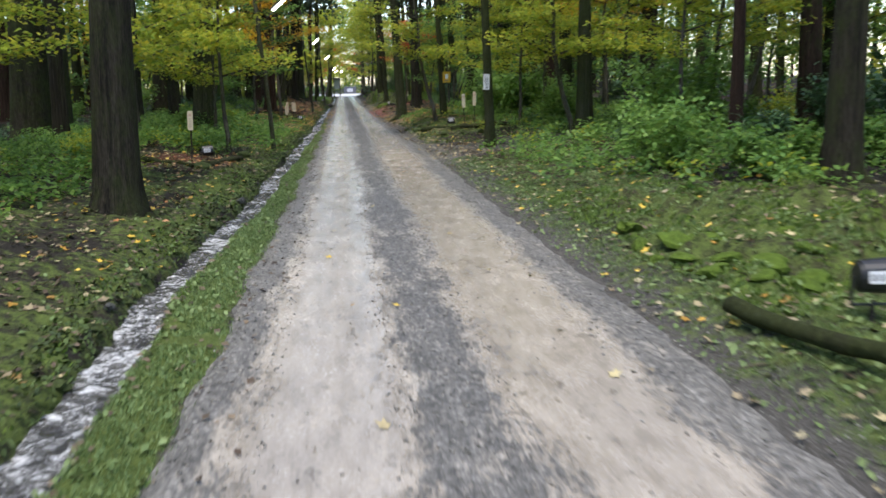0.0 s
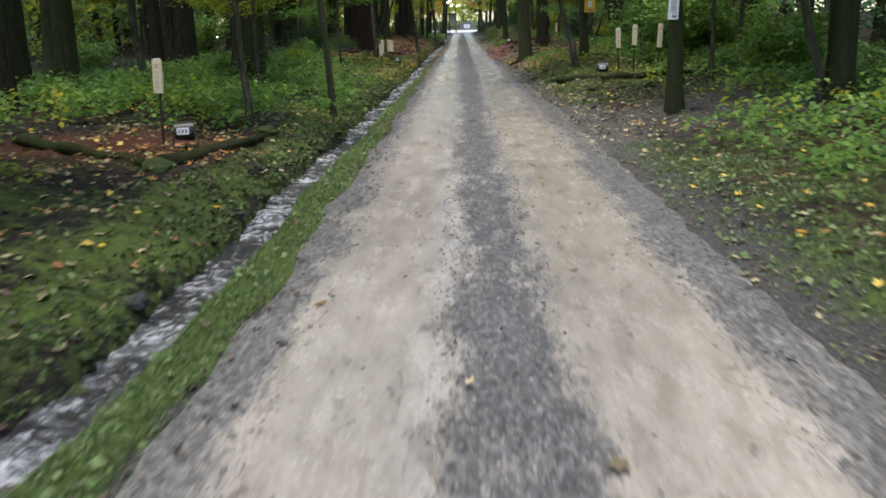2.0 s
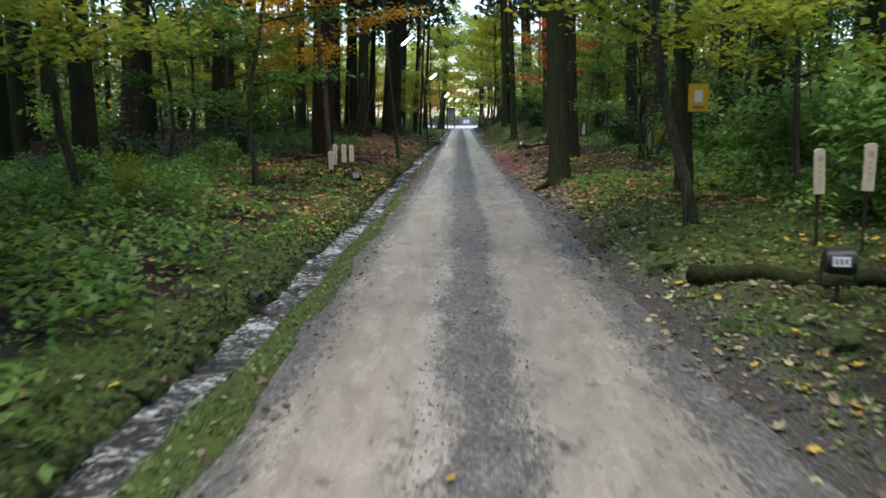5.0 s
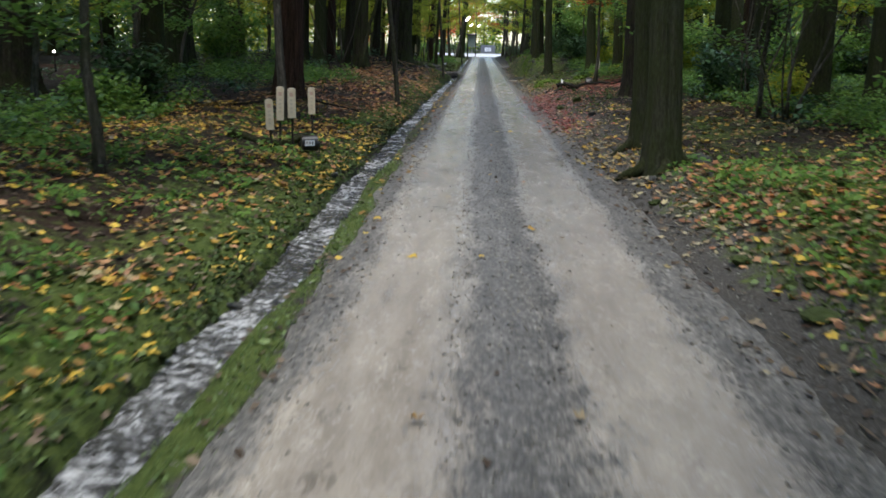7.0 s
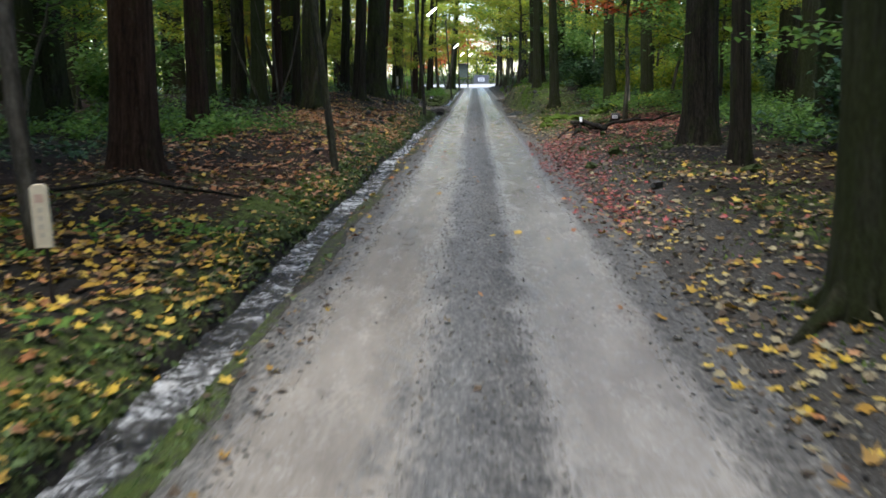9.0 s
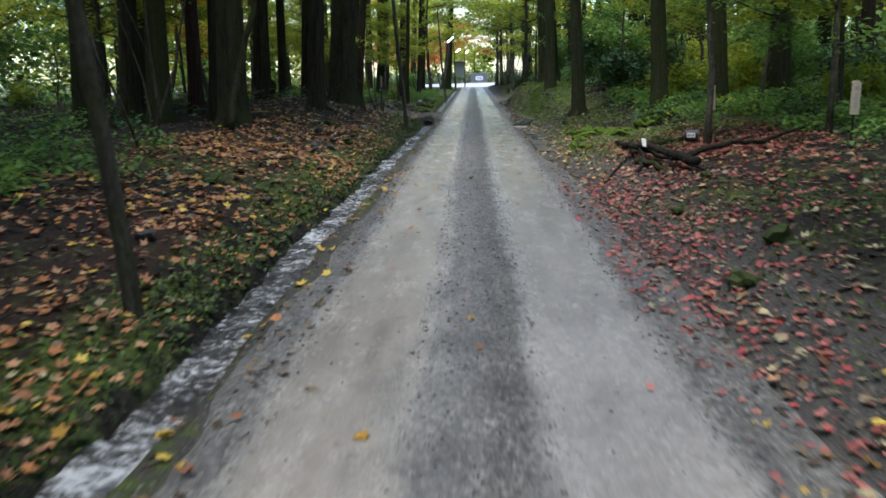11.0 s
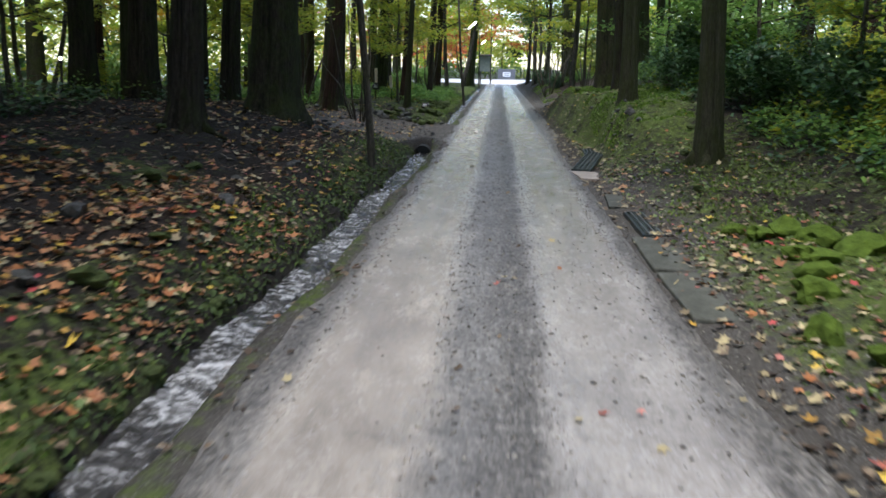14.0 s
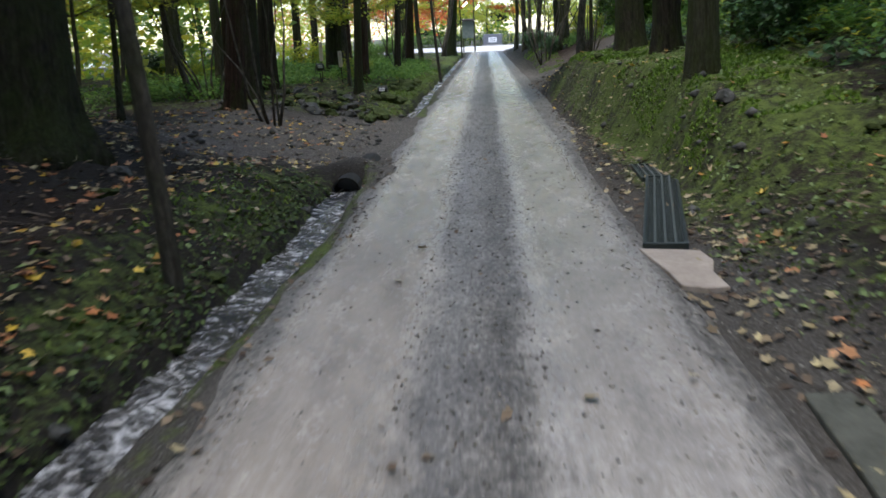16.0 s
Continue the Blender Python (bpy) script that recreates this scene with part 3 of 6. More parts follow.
# ---- trees ----
def cedar_trunk(seed, height=17.0, lean=0.0):
    r = random.Random(seed)
    zs = [-0.25, 0.0, 0.12, 0.3, 0.6, 1.1, 2, 3.2, 4.6, 6.2, 8, 10.5, 13.5, height]
    ph = r.random() * 6
    pts = [(0.05 * math.sin(z * 0.45 + ph) + lean * z, 0.05 * math.cos(z * 0.5 + ph) - 0.05 * math.cos(ph), z) for z in zs]
    rad = [0.5 * (1 - 0.05 * max(z, 0)) * f for z, f in zip(zs, [1.32, 1.2, 1.11, 1.05, 1.0, 0.97, 0.95, 0.94, 0.93, 0.92, 0.9, 0.85, 0.7, 0.4])]
    fl = [0.5, 0.4, 0.28, 0.16, 0.08, 0.04] + [0.02] * 8
    return tube(pts, rad, 15, 0.07, r, fl)


def crown_points(r, n, z0, z1, w0, w1):
    z = z0 + (z1 - z0) * r.random(n) ** 0.9
    reach = (w0 + (w1 - w0) * (z - z0) / (z1 - z0)) * np.sqrt(r.random(n))
    bough = np.floor(r.random(n) * 9) / 9 * 6.28 + z * 1.7 + r.normal(0, 0.28, n)
    return np.stack([np.cos(bough) * reach, np.sin(bough) * reach, z - reach * 0.25], 1)


CEDARS = []
FULL_CROWNS = []
for k in range(4):
    r = np.random.default_rng(50 + k)
    trunk_me = mesh_of("trunk", *cedar_trunk(k), (M_CEDAR, M_CEDAR_RED, M_CEDAR_GREY, M_CEDAR)[k], True)
    v, f = leaves(crown_points(r, 290, 8.5 + k * 0.6, 18.0, 2.0, 0.4), 0.45, r, 0.35, 1.7)
    CEDARS.append((trunk_me, mesh_of("crown", v, f, M_NEEDLE)))
    v, f = leaves(crown_points(r, 480, 8.0 + k * 0.6, 18.0, 2.6, 0.5), 0.55, r, 0.5, 1.7)
    FULL_CROWNS.append(mesh_of("crown", v, f, M_NEEDLE))



def root_mesh(seed):
    r = random.Random(seed)
    pts = [(0.25, 0, 0.75), (0.42, r.uniform(-0.03, 0.03), 0.42), (0.56, r.uniform(-0.06, 0.06), 0.2), (0.78, r.uniform(-0.12, 0.12), 0.06), (1.1, r.uniform(-0.2, 0.2), -0.06), (1.4, r.uniform(-0.3, 0.3), -0.2)]
    return mesh_of("root", *tube(pts, [0.1, 0.2, 0.21, 0.17, 0.12, 0.06], 9, 0.2, r), M_ROOT, True)


M_ROOT = bark("mossy_root_bark", (0.014, 0.013, 0.009), (0.09, 0.08, 0.055), 0.8)
ROOTS = [root_mesh(k) for k in range(4)]
CEDAR_LABEL = "tall straight cedar with dark brown fibrous bark"


def cedar(u, y, diam, kind=0, lean=0.0, label=CEDAR_LABEL, turn=None):
    slope = u > 1.9 and 70 < y < 90
    at = Matrix.Translation(on_land(u, y, -0.12 if slope else -0.06)) @ pose(0, 0, 0, 0, lean, 0 if lean else rng.random() * 360 if turn is None else turn)
    ob = thing("cedar_tree", label, "tree", "cedars in the forest", at)
    me, crown = CEDARS[kind]
    t = part("trunk", me, None, ob)
    t.scale = (diam, diam, 1)
    # fuller crowns, out of view, added to hold sky light off the left ground
    c = part("crown", FULL_CROWNS[kind] if -9 < u < -3 and 34 < y < 77 else crown, None, ob)
    c.rotation_euler = (0, 0, rng.random() * 6)
    if abs(u) < 5.5 and diam > 0.3 and not slope:
        first = rng.random() * 6
        for k in range(int(4 + 3 * rng.random())):
            q = part("root", ROOTS[int(rng.random() * 4)], None, ob)
            q.rotation_euler = (0, 0, first + k * 1.13 + rng.uniform(-0.3, 0.3))
            big = 1.05 if kind == 2 and diam < 0.5 else 0.5 if diam > 0.7 else 0.85
            q.scale = (big * diam * (rng.uniform(0.9, 1.15) if diam < 0.5 else rng.uniform(0.7, 0.9)), big * diam * rng.uniform(0.7, 1.0), big * (diam + 0.15) * rng.uniform(0.5, 0.85))
    return ob


# across, along, thickness, kind, lean to the right in degrees
STANDS = [
    (5.46, 12.9, 0.44, 0, 2), (-3.02, 13.1, 0.52, 0, -1), (9.2, 20.9, 0.52, 1, 0), (5.0, 23.2, 0.32, 2, 2), (5.45, 24.4, 0.34, 0, 0), (-6.7, 23.5, 0.36, 3, 0),
    (3.08, 24.5, 0.24, 2, 1), (-8.3, 26.8, 1.05, 0, -1), (-8.55, 29.8, 0.72, 2, 0), (-8.2, 37.0, 1.05, 0, 0), (6.5, 36.4, 0.6, 2, 1), (8.2, 37.7, 0.55, 3, 0),
    (3.15, 35.3, 0.24, 2, 0), (1.98, 40.7, 0.41, 2, 1.5), (2.16, 42.9, 0.36, 2, 1), (3.4, 49.7, 0.27, 0, 0), (-8.9, 47.1, 0.95, 0, 0),
    (6.0, 47.5, 0.66, 0, 1), (7.2, 47.6, 0.42, 2, 0), (-4.05, 48.6, 0.58, 1, 0), (-7.4, 50.2, 0.66, 0, 0), (5.64, 52.9, 0.44, 3, 0), (6.7, 53.2, 0.45, 2, 0),
    (3.6, 52.6, 0.58, 0, 1), (-5.15, 54.8, 0.42, 1, 0), (-9.1, 57.2, 0.9, 3, 0), (-7.0, 62.1, 0.36, 0, 0), (-4.3, 62.3, 0.54, 0, -2), (-5.85, 62.8, 0.46, 2, 0),
    (-6.5, 63.2, 0.42, 0, 0), (-4.95, 63.3, 0.24, 3, 0), (4.8, 63.7, 0.36, 2, 0), (-5.8, 64.9, 0.32, 1, 0), (4.07, 65.7, 0.37, 2, 0.5), (6.6, 65.7, 0.5, 0, 0),
    (-3.77, 68.1, 0.42, 0, 0), (2.7, 68.8, 0.34, 2, 0.5), (-3.65, 72.1, 0.82, 0, -1), (-7.1, 72.5, 0.48, 3, 0), (-6.2, 73.0, 0.54, 0, 0), (-5.2, 74.8, 0.4, 0, 1),
    (-7.3, 74.9, 0.28, 2, 0), (2.52, 75.0, 0.34, 2, 1.8), (3.0, 79.4, 0.44, 0, 0.5), (-6.3, 76.3, 0.34, 3, 0), (-4.75, 83.2, 0.62, 0, 0), (-4.4, 80.9, 0.36, 1, 3),
    (-8.5, 81.7, 0.36, 2, 0), (3.1, 83.6, 0.6, 0, 0), (-4.8, 95.2, 0.7, 0, 0), (-6.2, 87.2, 0.28, 1, 0), (-5.3, 87.6, 0.45, 0, 0), (4.7, 87.9, 0.55, 2, 0),
    (-3.5, 91.6, 0.38, 1, 0), (-2.95, 97.0, 0.24, 0, 0), (-2.85, 86.0, 0.2, 3, 0), (5.7, 98.8, 0.75, 0, 0), (-5.3, 100.0, 0.6, 1, 0), (-6.6, 105.0, 0.5, 0, 0), (-3.3, 106.0, 0.45, 1, 0),
    (3.4, 103.0, 0.4, 2, 0), (4.2, 112.0, 0.5, 0, 0), (-2.2, 127.0, 0.75, 2, 0), (4.6, 122.0, 0.4, 0, 0), (-4.6, 118.0, 0.5, 0, 0),
]
for u, y, d, kind, lean in STANDS:
    cedar(u, y, d, kind, lean - math.copysign(4.2 if abs(u) < 2.3 else 2.8 if abs(u) < 5 else 1.4, u))
taken = [(u, y) for u, y, *_ in STANDS]
tries = 0
while len(taken) < len(STANDS) + 300 and tries < 20000:
    tries += 1
    u = (6.5 + 36 * rng.random() ** 1.3) * (1 if rng.random() < 0.5 else -1)
    y = -12 + 150 * rng.random()
    if u < 0 and y > 92 and (u < -14 or rng.random() < 0.45) or y > 118 and abs(u) < 14:
        continue
    if all((u - a) ** 2 + (y - b) ** 2 > 2.1**2 for a, b in taken):
        taken.append((u, y))
        cedar(u, y, 0.25 + 0.45 * rng.random(), int(rng.random() * 4))


# ---- broad-leaved trees and shrubs ----
def bough(r, start, way, length, r0, rise=0.15, seg=5):
    pts, rad, p, d = [], [], Vector(start), Vector(way).normalized()
    n = 5
    for k in range(n + 1):
        pts.append(p.copy())
        rad.append(r0 * (1 - 0.85 * k / n))
        d = (d + Vector((r.uniform(-0.25, 0.25), r.uniform(-0.25, 0.25), rise * r.uniform(-0.6, 1.0)))).normalized()
        p = p + d * (length / n)
    return tube(pts, rad, seg), pts


def maple_meshes(seed, mat, height=6.5, low=2.3, reach=2.4, girth=0.07, count=2600, size=0.085):
    """A slender trunk that wanders upward, level boughs, and leaves in flat layers round the boughs."""
    r = random.Random(seed)
    g = np.random.default_rng(seed)
    n, p, d, pts = 9, Vector((0, 0, -0.2)), Vector((0, 0, 1)), []
    for k in range(n + 1):
        pts.append(p.copy())
        d = (d + Vector((r.uniform(-0.17, 0.17), r.uniform(-0.17, 0.17), 0.12))).normalized()
        p = p + d * (height / n)
    rad = [girth * (1.35 if k == 0 else 1 - 0.085 * k) for k in range(n + 1)]
    wood, tips = [tube(pts, rad, 8, 0.1, r)], []
    for k in range(13):
        z = low + (height - low) * (k / 12) ** 0.9 * 0.97
        i = min(n - 1, int((z + 0.2) / height * n))
        s = pts[i].lerp(pts[i + 1], 0.5)
        a = k * 2.4 + r.uniform(-0.4, 0.4)
        b, bp = bough(r, s, (math.cos(a), math.sin(a), 0.25), reach * r.uniform(0.6, 1.1) * (1 - 0.4 * k / 12), girth * 0.4)
        wood.append(b)
        tips.append(bp)
    pick = g.integers(0, len(tips), count)
    t = g.random(count) ** 0.6 * 0.95 + 0.05
    c = np.array([list(tips[i][min(4, int(tt * 5))].lerp(tips[i][min(5, int(tt * 5) + 1)], (tt * 5) % 1)) for i, tt in zip(pick, t)])
    c[:, :2] += g.normal(0, 0.3, (count, 2)) * (0.3 + t[:, None])
    c[:, 2] += g.normal(0, 0.075, count) - 0.12 * t
    v, f = leaves(c, size, g, 0.62, 1.35)
    return mesh_of("trunk", *join(wood), M_GREY_BARK, True), mesh_of("crown", v, f, mat)


MAPLES = {
    "lime": [maple_meshes(61, M_LEAF_LIME, 5.2, 1.7, 2.5, 0.065, 4000), maple_meshes(62, M_LEAF_LIME, 6.2, 2.1, 2.8, 0.08, 4200)],
    "green": [maple_meshes(63, M_LEAF_GREEN, 5.6, 1.6, 2.4, 0.065, 3600), maple_meshes(64, M_LEAF_GREEN, 5.0, 1.2, 2.2, 0.05)],
    "dark": [maple_meshes(65, M_LEAF_DARK, 4.6, 0.5, 2.0, 0.045, 3000), maple_meshes(66, M_LEAF_DARK, 6.0, 1.0, 2.4, 0.06, 3200)],
    "yellow": [maple_meshes(67, M_LEAF_YELLOW, 6.2, 2.3, 2.6, 0.07, 4200)],
    "red": [maple_meshes(68, M_LEAF_RED, 5.6, 2.4, 2.2, 0.06, 3000)],
}
MAPLE_LABELS = {
    "lime": "slender maple with layered yellow-green leaves",
    "green": "slender broad-leaved tree with fresh green leaves",
    "dark": "young evergreen tree with dark green leaves",
    "yellow": "slender maple in golden yellow autumn leaf",
    "red": "maple in orange and red autumn leaf",
}


def maple(u, y, colour, which=0, scale=1.0, turn=None, lean=0.0):
    at = Matrix.Translation(on_land(u, y)) @ pose(0, 0, 0, 0, lean, 0) @ pose(0, 0, 0, 0, 0, rng.random() * 360 if turn is None else turn) @ Matrix.Scale(scale, 4)
    ob = thing("maple_tree" if colour not in ("green", "dark") else "young_tree", MAPLE_LABELS[colour], "tree", "understorey trees", at)
    t, c = MAPLES[colour][which % len(MAPLES[colour])]
    part("trunk", t, None, ob)
    part("crown", c, None, ob)
    return ob


for u, y, colour, which, s in [
    (-3.7, 17.0, "lime", 0, 0.85), (-5.2, 13.6, "lime", 0, 0.8), (-6.6, 19.0, "lime", 0, 0.95), (6.2, 20.2, "lime", 0, 0.9), (7.8, 22.5, "lime", 1, 0.9), (4.4, 27.5, "lime", 0, 0.8), (-4.6, 30.5, "lime", 0, 0.85), (-2.93, 22.5, "lime", 0, 0.9), (-5.6, 26.5, "lime", 1, 1.0), (-3.77, 27.0, "lime", 0, 0.75), (-3.2, 44.5, "yellow", 0, 1.1), (-6.2, 46.5, "yellow", 0, 1.0), (-3.75, 38.6, "green", 0, 0.92),
    (-5.0, 34.0, "lime", 1, 0.9), (-7.0, 44.0, "green", 0, 1.0), (2.6, 32.6, "lime", 1, 0.95), (4.6, 35.0, "lime", 0, 0.95), (5.6, 30.0, "lime", 0, 1.0), (4.88, 23.4, "lime", 1, 0.9),
    (6.9, 26.0, "lime", 0, 1.05), (8.2, 32.0, "yellow", 0, 1.0), (10.0, 26.0, "lime", 1, 1.0), (9.0, 40.0, "lime", 0, 1.0), (6.0, 42.0, "green", 0, 1.1), (8.0, 50.0, "dark", 1, 1.1),
    (4.6, 46.0, "green", 1, 1.0), (3.44, 59.2, "red", 0, 0.95), (4.9, 58.5, "green", 1, 1.0), (6.2, 61.5, "lime", 0, 0.9), (5.6, 67.0, "lime", 0, 0.8), (5.0, 70.5, "lime", 0, 0.8),
    (6.5, 72.0, "green", 1, 1.1), (4.6, 74.0, "green", 1, 1.0), (4.0, 79.5, "green", 1, 0.9), (5.2, 62.6, "green", 1, 1.0), (6.0, 69.0, "green", 1, 1.0), (7.0, 66.5, "lime", 0, 0.9), (-7.6, 64.5, "lime", 0, 0.9), (-9.4, 70.5, "lime", 0, 1.0), (-9.8, 75.5, "lime", 0, 1.0), (-10.5, 62.0, "lime", 0, 1.0), (-8.8, 84.5, "lime", 0, 1.0), (-11.5, 80.0, "lime", 1, 1.0), (-12.5, 68.0, "lime", 0, 1.1), (-10.0, 90.0, "lime", 0, 1.1), (-12.5, 87.0, "yellow", 0, 1.0), (-8.0, 60.0, "green", 0, 0.9), (5.4, 83.0, "green", 0, 1.0), (3.2, 92.0, "lime", 0, 1.1), (2.9, 100.0, "lime", 1, 1.2),
    (2.6, 108.0, "lime", 0, 1.9), (3.4, 120.0, "green", 0, 2.1), (3.2, 131.0, "lime", 1, 1.9), (2.3, 86.0, "lime", 0, 1.5), (2.2, 114.0, "lime", 0, 2.2), (2.1, 125.0, "green", 0, 2.2), (-2.6, 104.0, "lime", 0, 1.8), (-2.6, 124.0, "lime", 1, 1.9), (-3.4, 88.5, "lime", 0, 0.85), (-4.4, 94.0, "lime", 0, 1.0), (-6.8, 86.0, "lime", 1, 1.0),
    (-6.6, 69.0, "lime", 1, 1.0), (-8.5, 66.5, "lime", 0, 1.1), (-7.8, 78.5, "lime", 0, 1.0), (-5.7, 79.0, "lime", 0, 0.9), (-4.9, 112.0, "lime", 0, 1.1), (-6.8, 121.0, "lime", 0, 1.2),
    (-8.5, 98.0, "lime", 0, 1.2), (-12.0, 104.0, "lime", 1, 1.4), (-19.0, 112.0, "lime", 0, 1.4), (-9.5, 130.0, "red", 0, 1.5), (-24.0, 112.0, "lime", 1, 1.5), (-10.0, 56.0, "green", 0, 1.2), (-8.0, 54.0, "green", 1, 1.0), (-11.0, 20.0, "lime", 1, 1.1), (-7.2, 14.5, "lime", 0, 1.0), (-10.5, 41.0, "green", 0, 1.1),
    (-3.0, 134.0, "red", 0, 1.0), (5.0, 136.0, "lime", 0, 1.1), (-8.0, 148.0, "red", 0, 1.1), (-4.0, 186.0, "red", 0, 1.4), (4.5, 188.0, "red", 0, 1.5), (-12.0, 184.0, "red", 0, 1.5),
    (10.0, 183.0, "lime", 1, 1.4), (0.5, 192.0, "lime", 0, 1.6), (16.0, 178.0, "yellow", 0, 1.4), (-18.0, 176.0, "lime", 1, 1.5), (-24.0, 168.0, "red", 0, 1.5), (-30.0, 158.0, "lime", 1, 1.5),
    (8.5, 150.0, "lime", 0, 1.2), (-14.0, 140.0, "lime", 0, 1.2), (12.0, 160.0, "green", 0, 1.3),
]:
    maple(u, y, colour, which, s)
    taken.append((u, y))
placed = 0
while placed < 75:
    side = 1 if rng.random() < 0.55 else -1
    u, y = side * (7.5 + 17 * rng.random() ** 1.2), 2 + 130 * rng.random()
    if side < 0 and y > 98:
        continue
    if all((u - a) ** 2 + (y - b) ** 2 > 1.0 for a, b in taken):
        taken.append((u, y))
        placed += 1
        q = rng.random()
        maple(u, y, "dark" if q < 0.14 else "green" if q < 0.5 else "lime" if q < 0.94 else "yellow", int(rng.random() * 2), 0.75 + 0.5 * rng.random())


def shrub_meshes(seed, mat, height=1.1, count=900, size=0.085):
    r, g = random.Random(seed), np.random.default_rng(seed)
    wood, tips = [], []
    for k in range(9):
        a = k * 0.7 + r.random()
        b, bp = bough(r, (0.06 * math.cos(a), 0.06 * math.sin(a), -0.1), (math.cos(a) * 0.55, math.sin(a) * 0.55, 1), height * r.uniform(0.8, 1.15), 0.014, 0.1, 4)
        wood.append(b)
        tips.append(bp)
    pick, t = g.integers(0, 9, count), 0.25 + 0.75 * g.random(count) ** 0.7
    c = np.array([list(tips[i][min(4, int(q * 5))].lerp(tips[i][min(5, int(q * 5) + 1)], (q * 5) % 1)) for i, q in zip(pick, t)])
    c += g.normal(0, 0.12, (count, 3)) * height
    c[:, 2] = np.maximum(c[:, 2], 0.04)
    v, f = leaves(c, size, g, 0.5, 1.7)
    return mesh_of("branchwork", *join(wood), M_GREY_BARK, True), mesh_of("foliage", v, f, mat)


SHRUBS = [shrub_meshes(81, M_LEAF_FRESH, 1.5, 2100, 0.078), shrub_meshes(82, M_LEAF_GREEN, 0.8, 1300, 0.06), shrub_meshes(83, M_LEAF_DARK, 1.1, 1600, 0.066), shrub_meshes(84, M_LEAF_LIME, 0.9, 1100, 0.055)]
SHRUB_LABELS = ["tall leafy bright green bush on the forest floor", "low bushy green shrub on the forest floor", "dark glossy green shrub under the trees", "small yellow-green shrub under the trees"]


def shrub(u, y, which=0, s=1.0):
    at = Matrix.Translation(on_land(u, y)) @ pose(0, 0, 0, 0, 0, rng.random() * 360) @ Matrix.Scale(s, 4)
    ob = thing("shrub", SHRUB_LABELS[which], "shrub", "forest shrubs", at)
    part("branchwork", SHRUBS[which][0], None, ob)
    part("foliage", SHRUBS[which][1], None, ob)


for u, y, which, s in [(4.0, 15.0, 0, 0.7), (4.9, 16.4, 1, 0.7), (4.75, 13.4, 1, 1.0), (4.8, 18.6, 2, 0.5), (6.2, 16.4, 2, 0.7), (6.9, 14.2, 1, 1.0), (6.0, 19.5, 1, 0.7),
                       (-5.9, 36.2, 1, 1.0), (-6.8, 40.6, 2, 0.8), (-5.6, 43.0, 1, 0.9), (-5.8, 45.0, 2, 1.0), (4.6, 67.5, 3, 1.0), (4.9, 69.6, 2, 1.1), (5.5, 65.2, 3, 1.2), (4.2, 72.6, 2, 0.9),
                       (3.7, 76.5, 2, 0.8), (4.4, 77.8, 2, 1.2), (2.6, 99.5, 2, 0.6), (2.3, 106.0, 2, 0.8), (-3.9, 92.6, 3, 0.8)]:
    shrub(u, y, which, s)
count = 0
while count < 150:
    side = 1 if rng.random() < 0.58 else -1
    u, y = side * (4.3 + 9 * rng.random() ** 1.3), 3 + 115 * rng.random()
    if side < 0 and (46 < y < 53 or 58 < y < 83 and u > -7):
        continue
    if side < 0 and 82 < y < 100 and u > -8:
        continue
    if side > 0 and (50 < y < 60 and u < 6 or y < 21 and u < 7.5):
        continue
    if all((u - a) ** 2 + (y - b) ** 2 > 0.5 for a, b in taken):
        count += 1
        which, s = int(rng.random() * 4), 0.6 + 0.7 * rng.random()
        if side < 0 and u > -9 and y < 47:
            which, s = (1, 3)[which % 2], 0.7 * s
        shrub(u, y, which, s)


def sapling_clump(u, y, seed, height=3.6):
    """Several thin bare stems rising from one stool."""
    ob = thing("sapling_clump", "clump of thin bare leaning sapling stems", "sapling", "sapling clumps", Matrix.Translation(on_land(u, y, -0.1)))
    r = random.Random(seed)
    for k in range(6):
        a = k * 1.05 + r.uniform(-0.4, 0.4)
        w, _ = bough(r, (0.12 * math.cos(a), 0.12 * math.sin(a), 0), (0.22 * math.cos(a), 0.22 * math.sin(a), 1), height * r.uniform(0.75, 1.15), r.uniform(0.018, 0.032), 0.25, 6)
        part("stem", mesh_of("stem", *w, M_GREY_BARK, True), None, ob)


for k, (u, y, h) in enumerate([(2.2, 97.5, 4.4), (2.9, 100.5, 4.6), (2.4, 104.0, 4.6), (3.6, 95.5, 3.8), (-3.4, 79.6, 3.2), (-5.9, 84.6, 3.4), (-3.2, 101.0, 4.2), (4.6, 44.6, 3.4), (-4.6, 58.6, 3.6), (5.4, 49.4, 3.4)]):
    sapling_clump(u, y, 400 + k, h)


def top(u, y):
    return np.maximum(road_z(u, y), land(u, y))


# ---- low green growth ----
def scatter(n, u0, u1, y0, y1):
    return u0 + (u1 - u0) * rng.random(n), y0 + (y1 - y0) * rng.random(n)


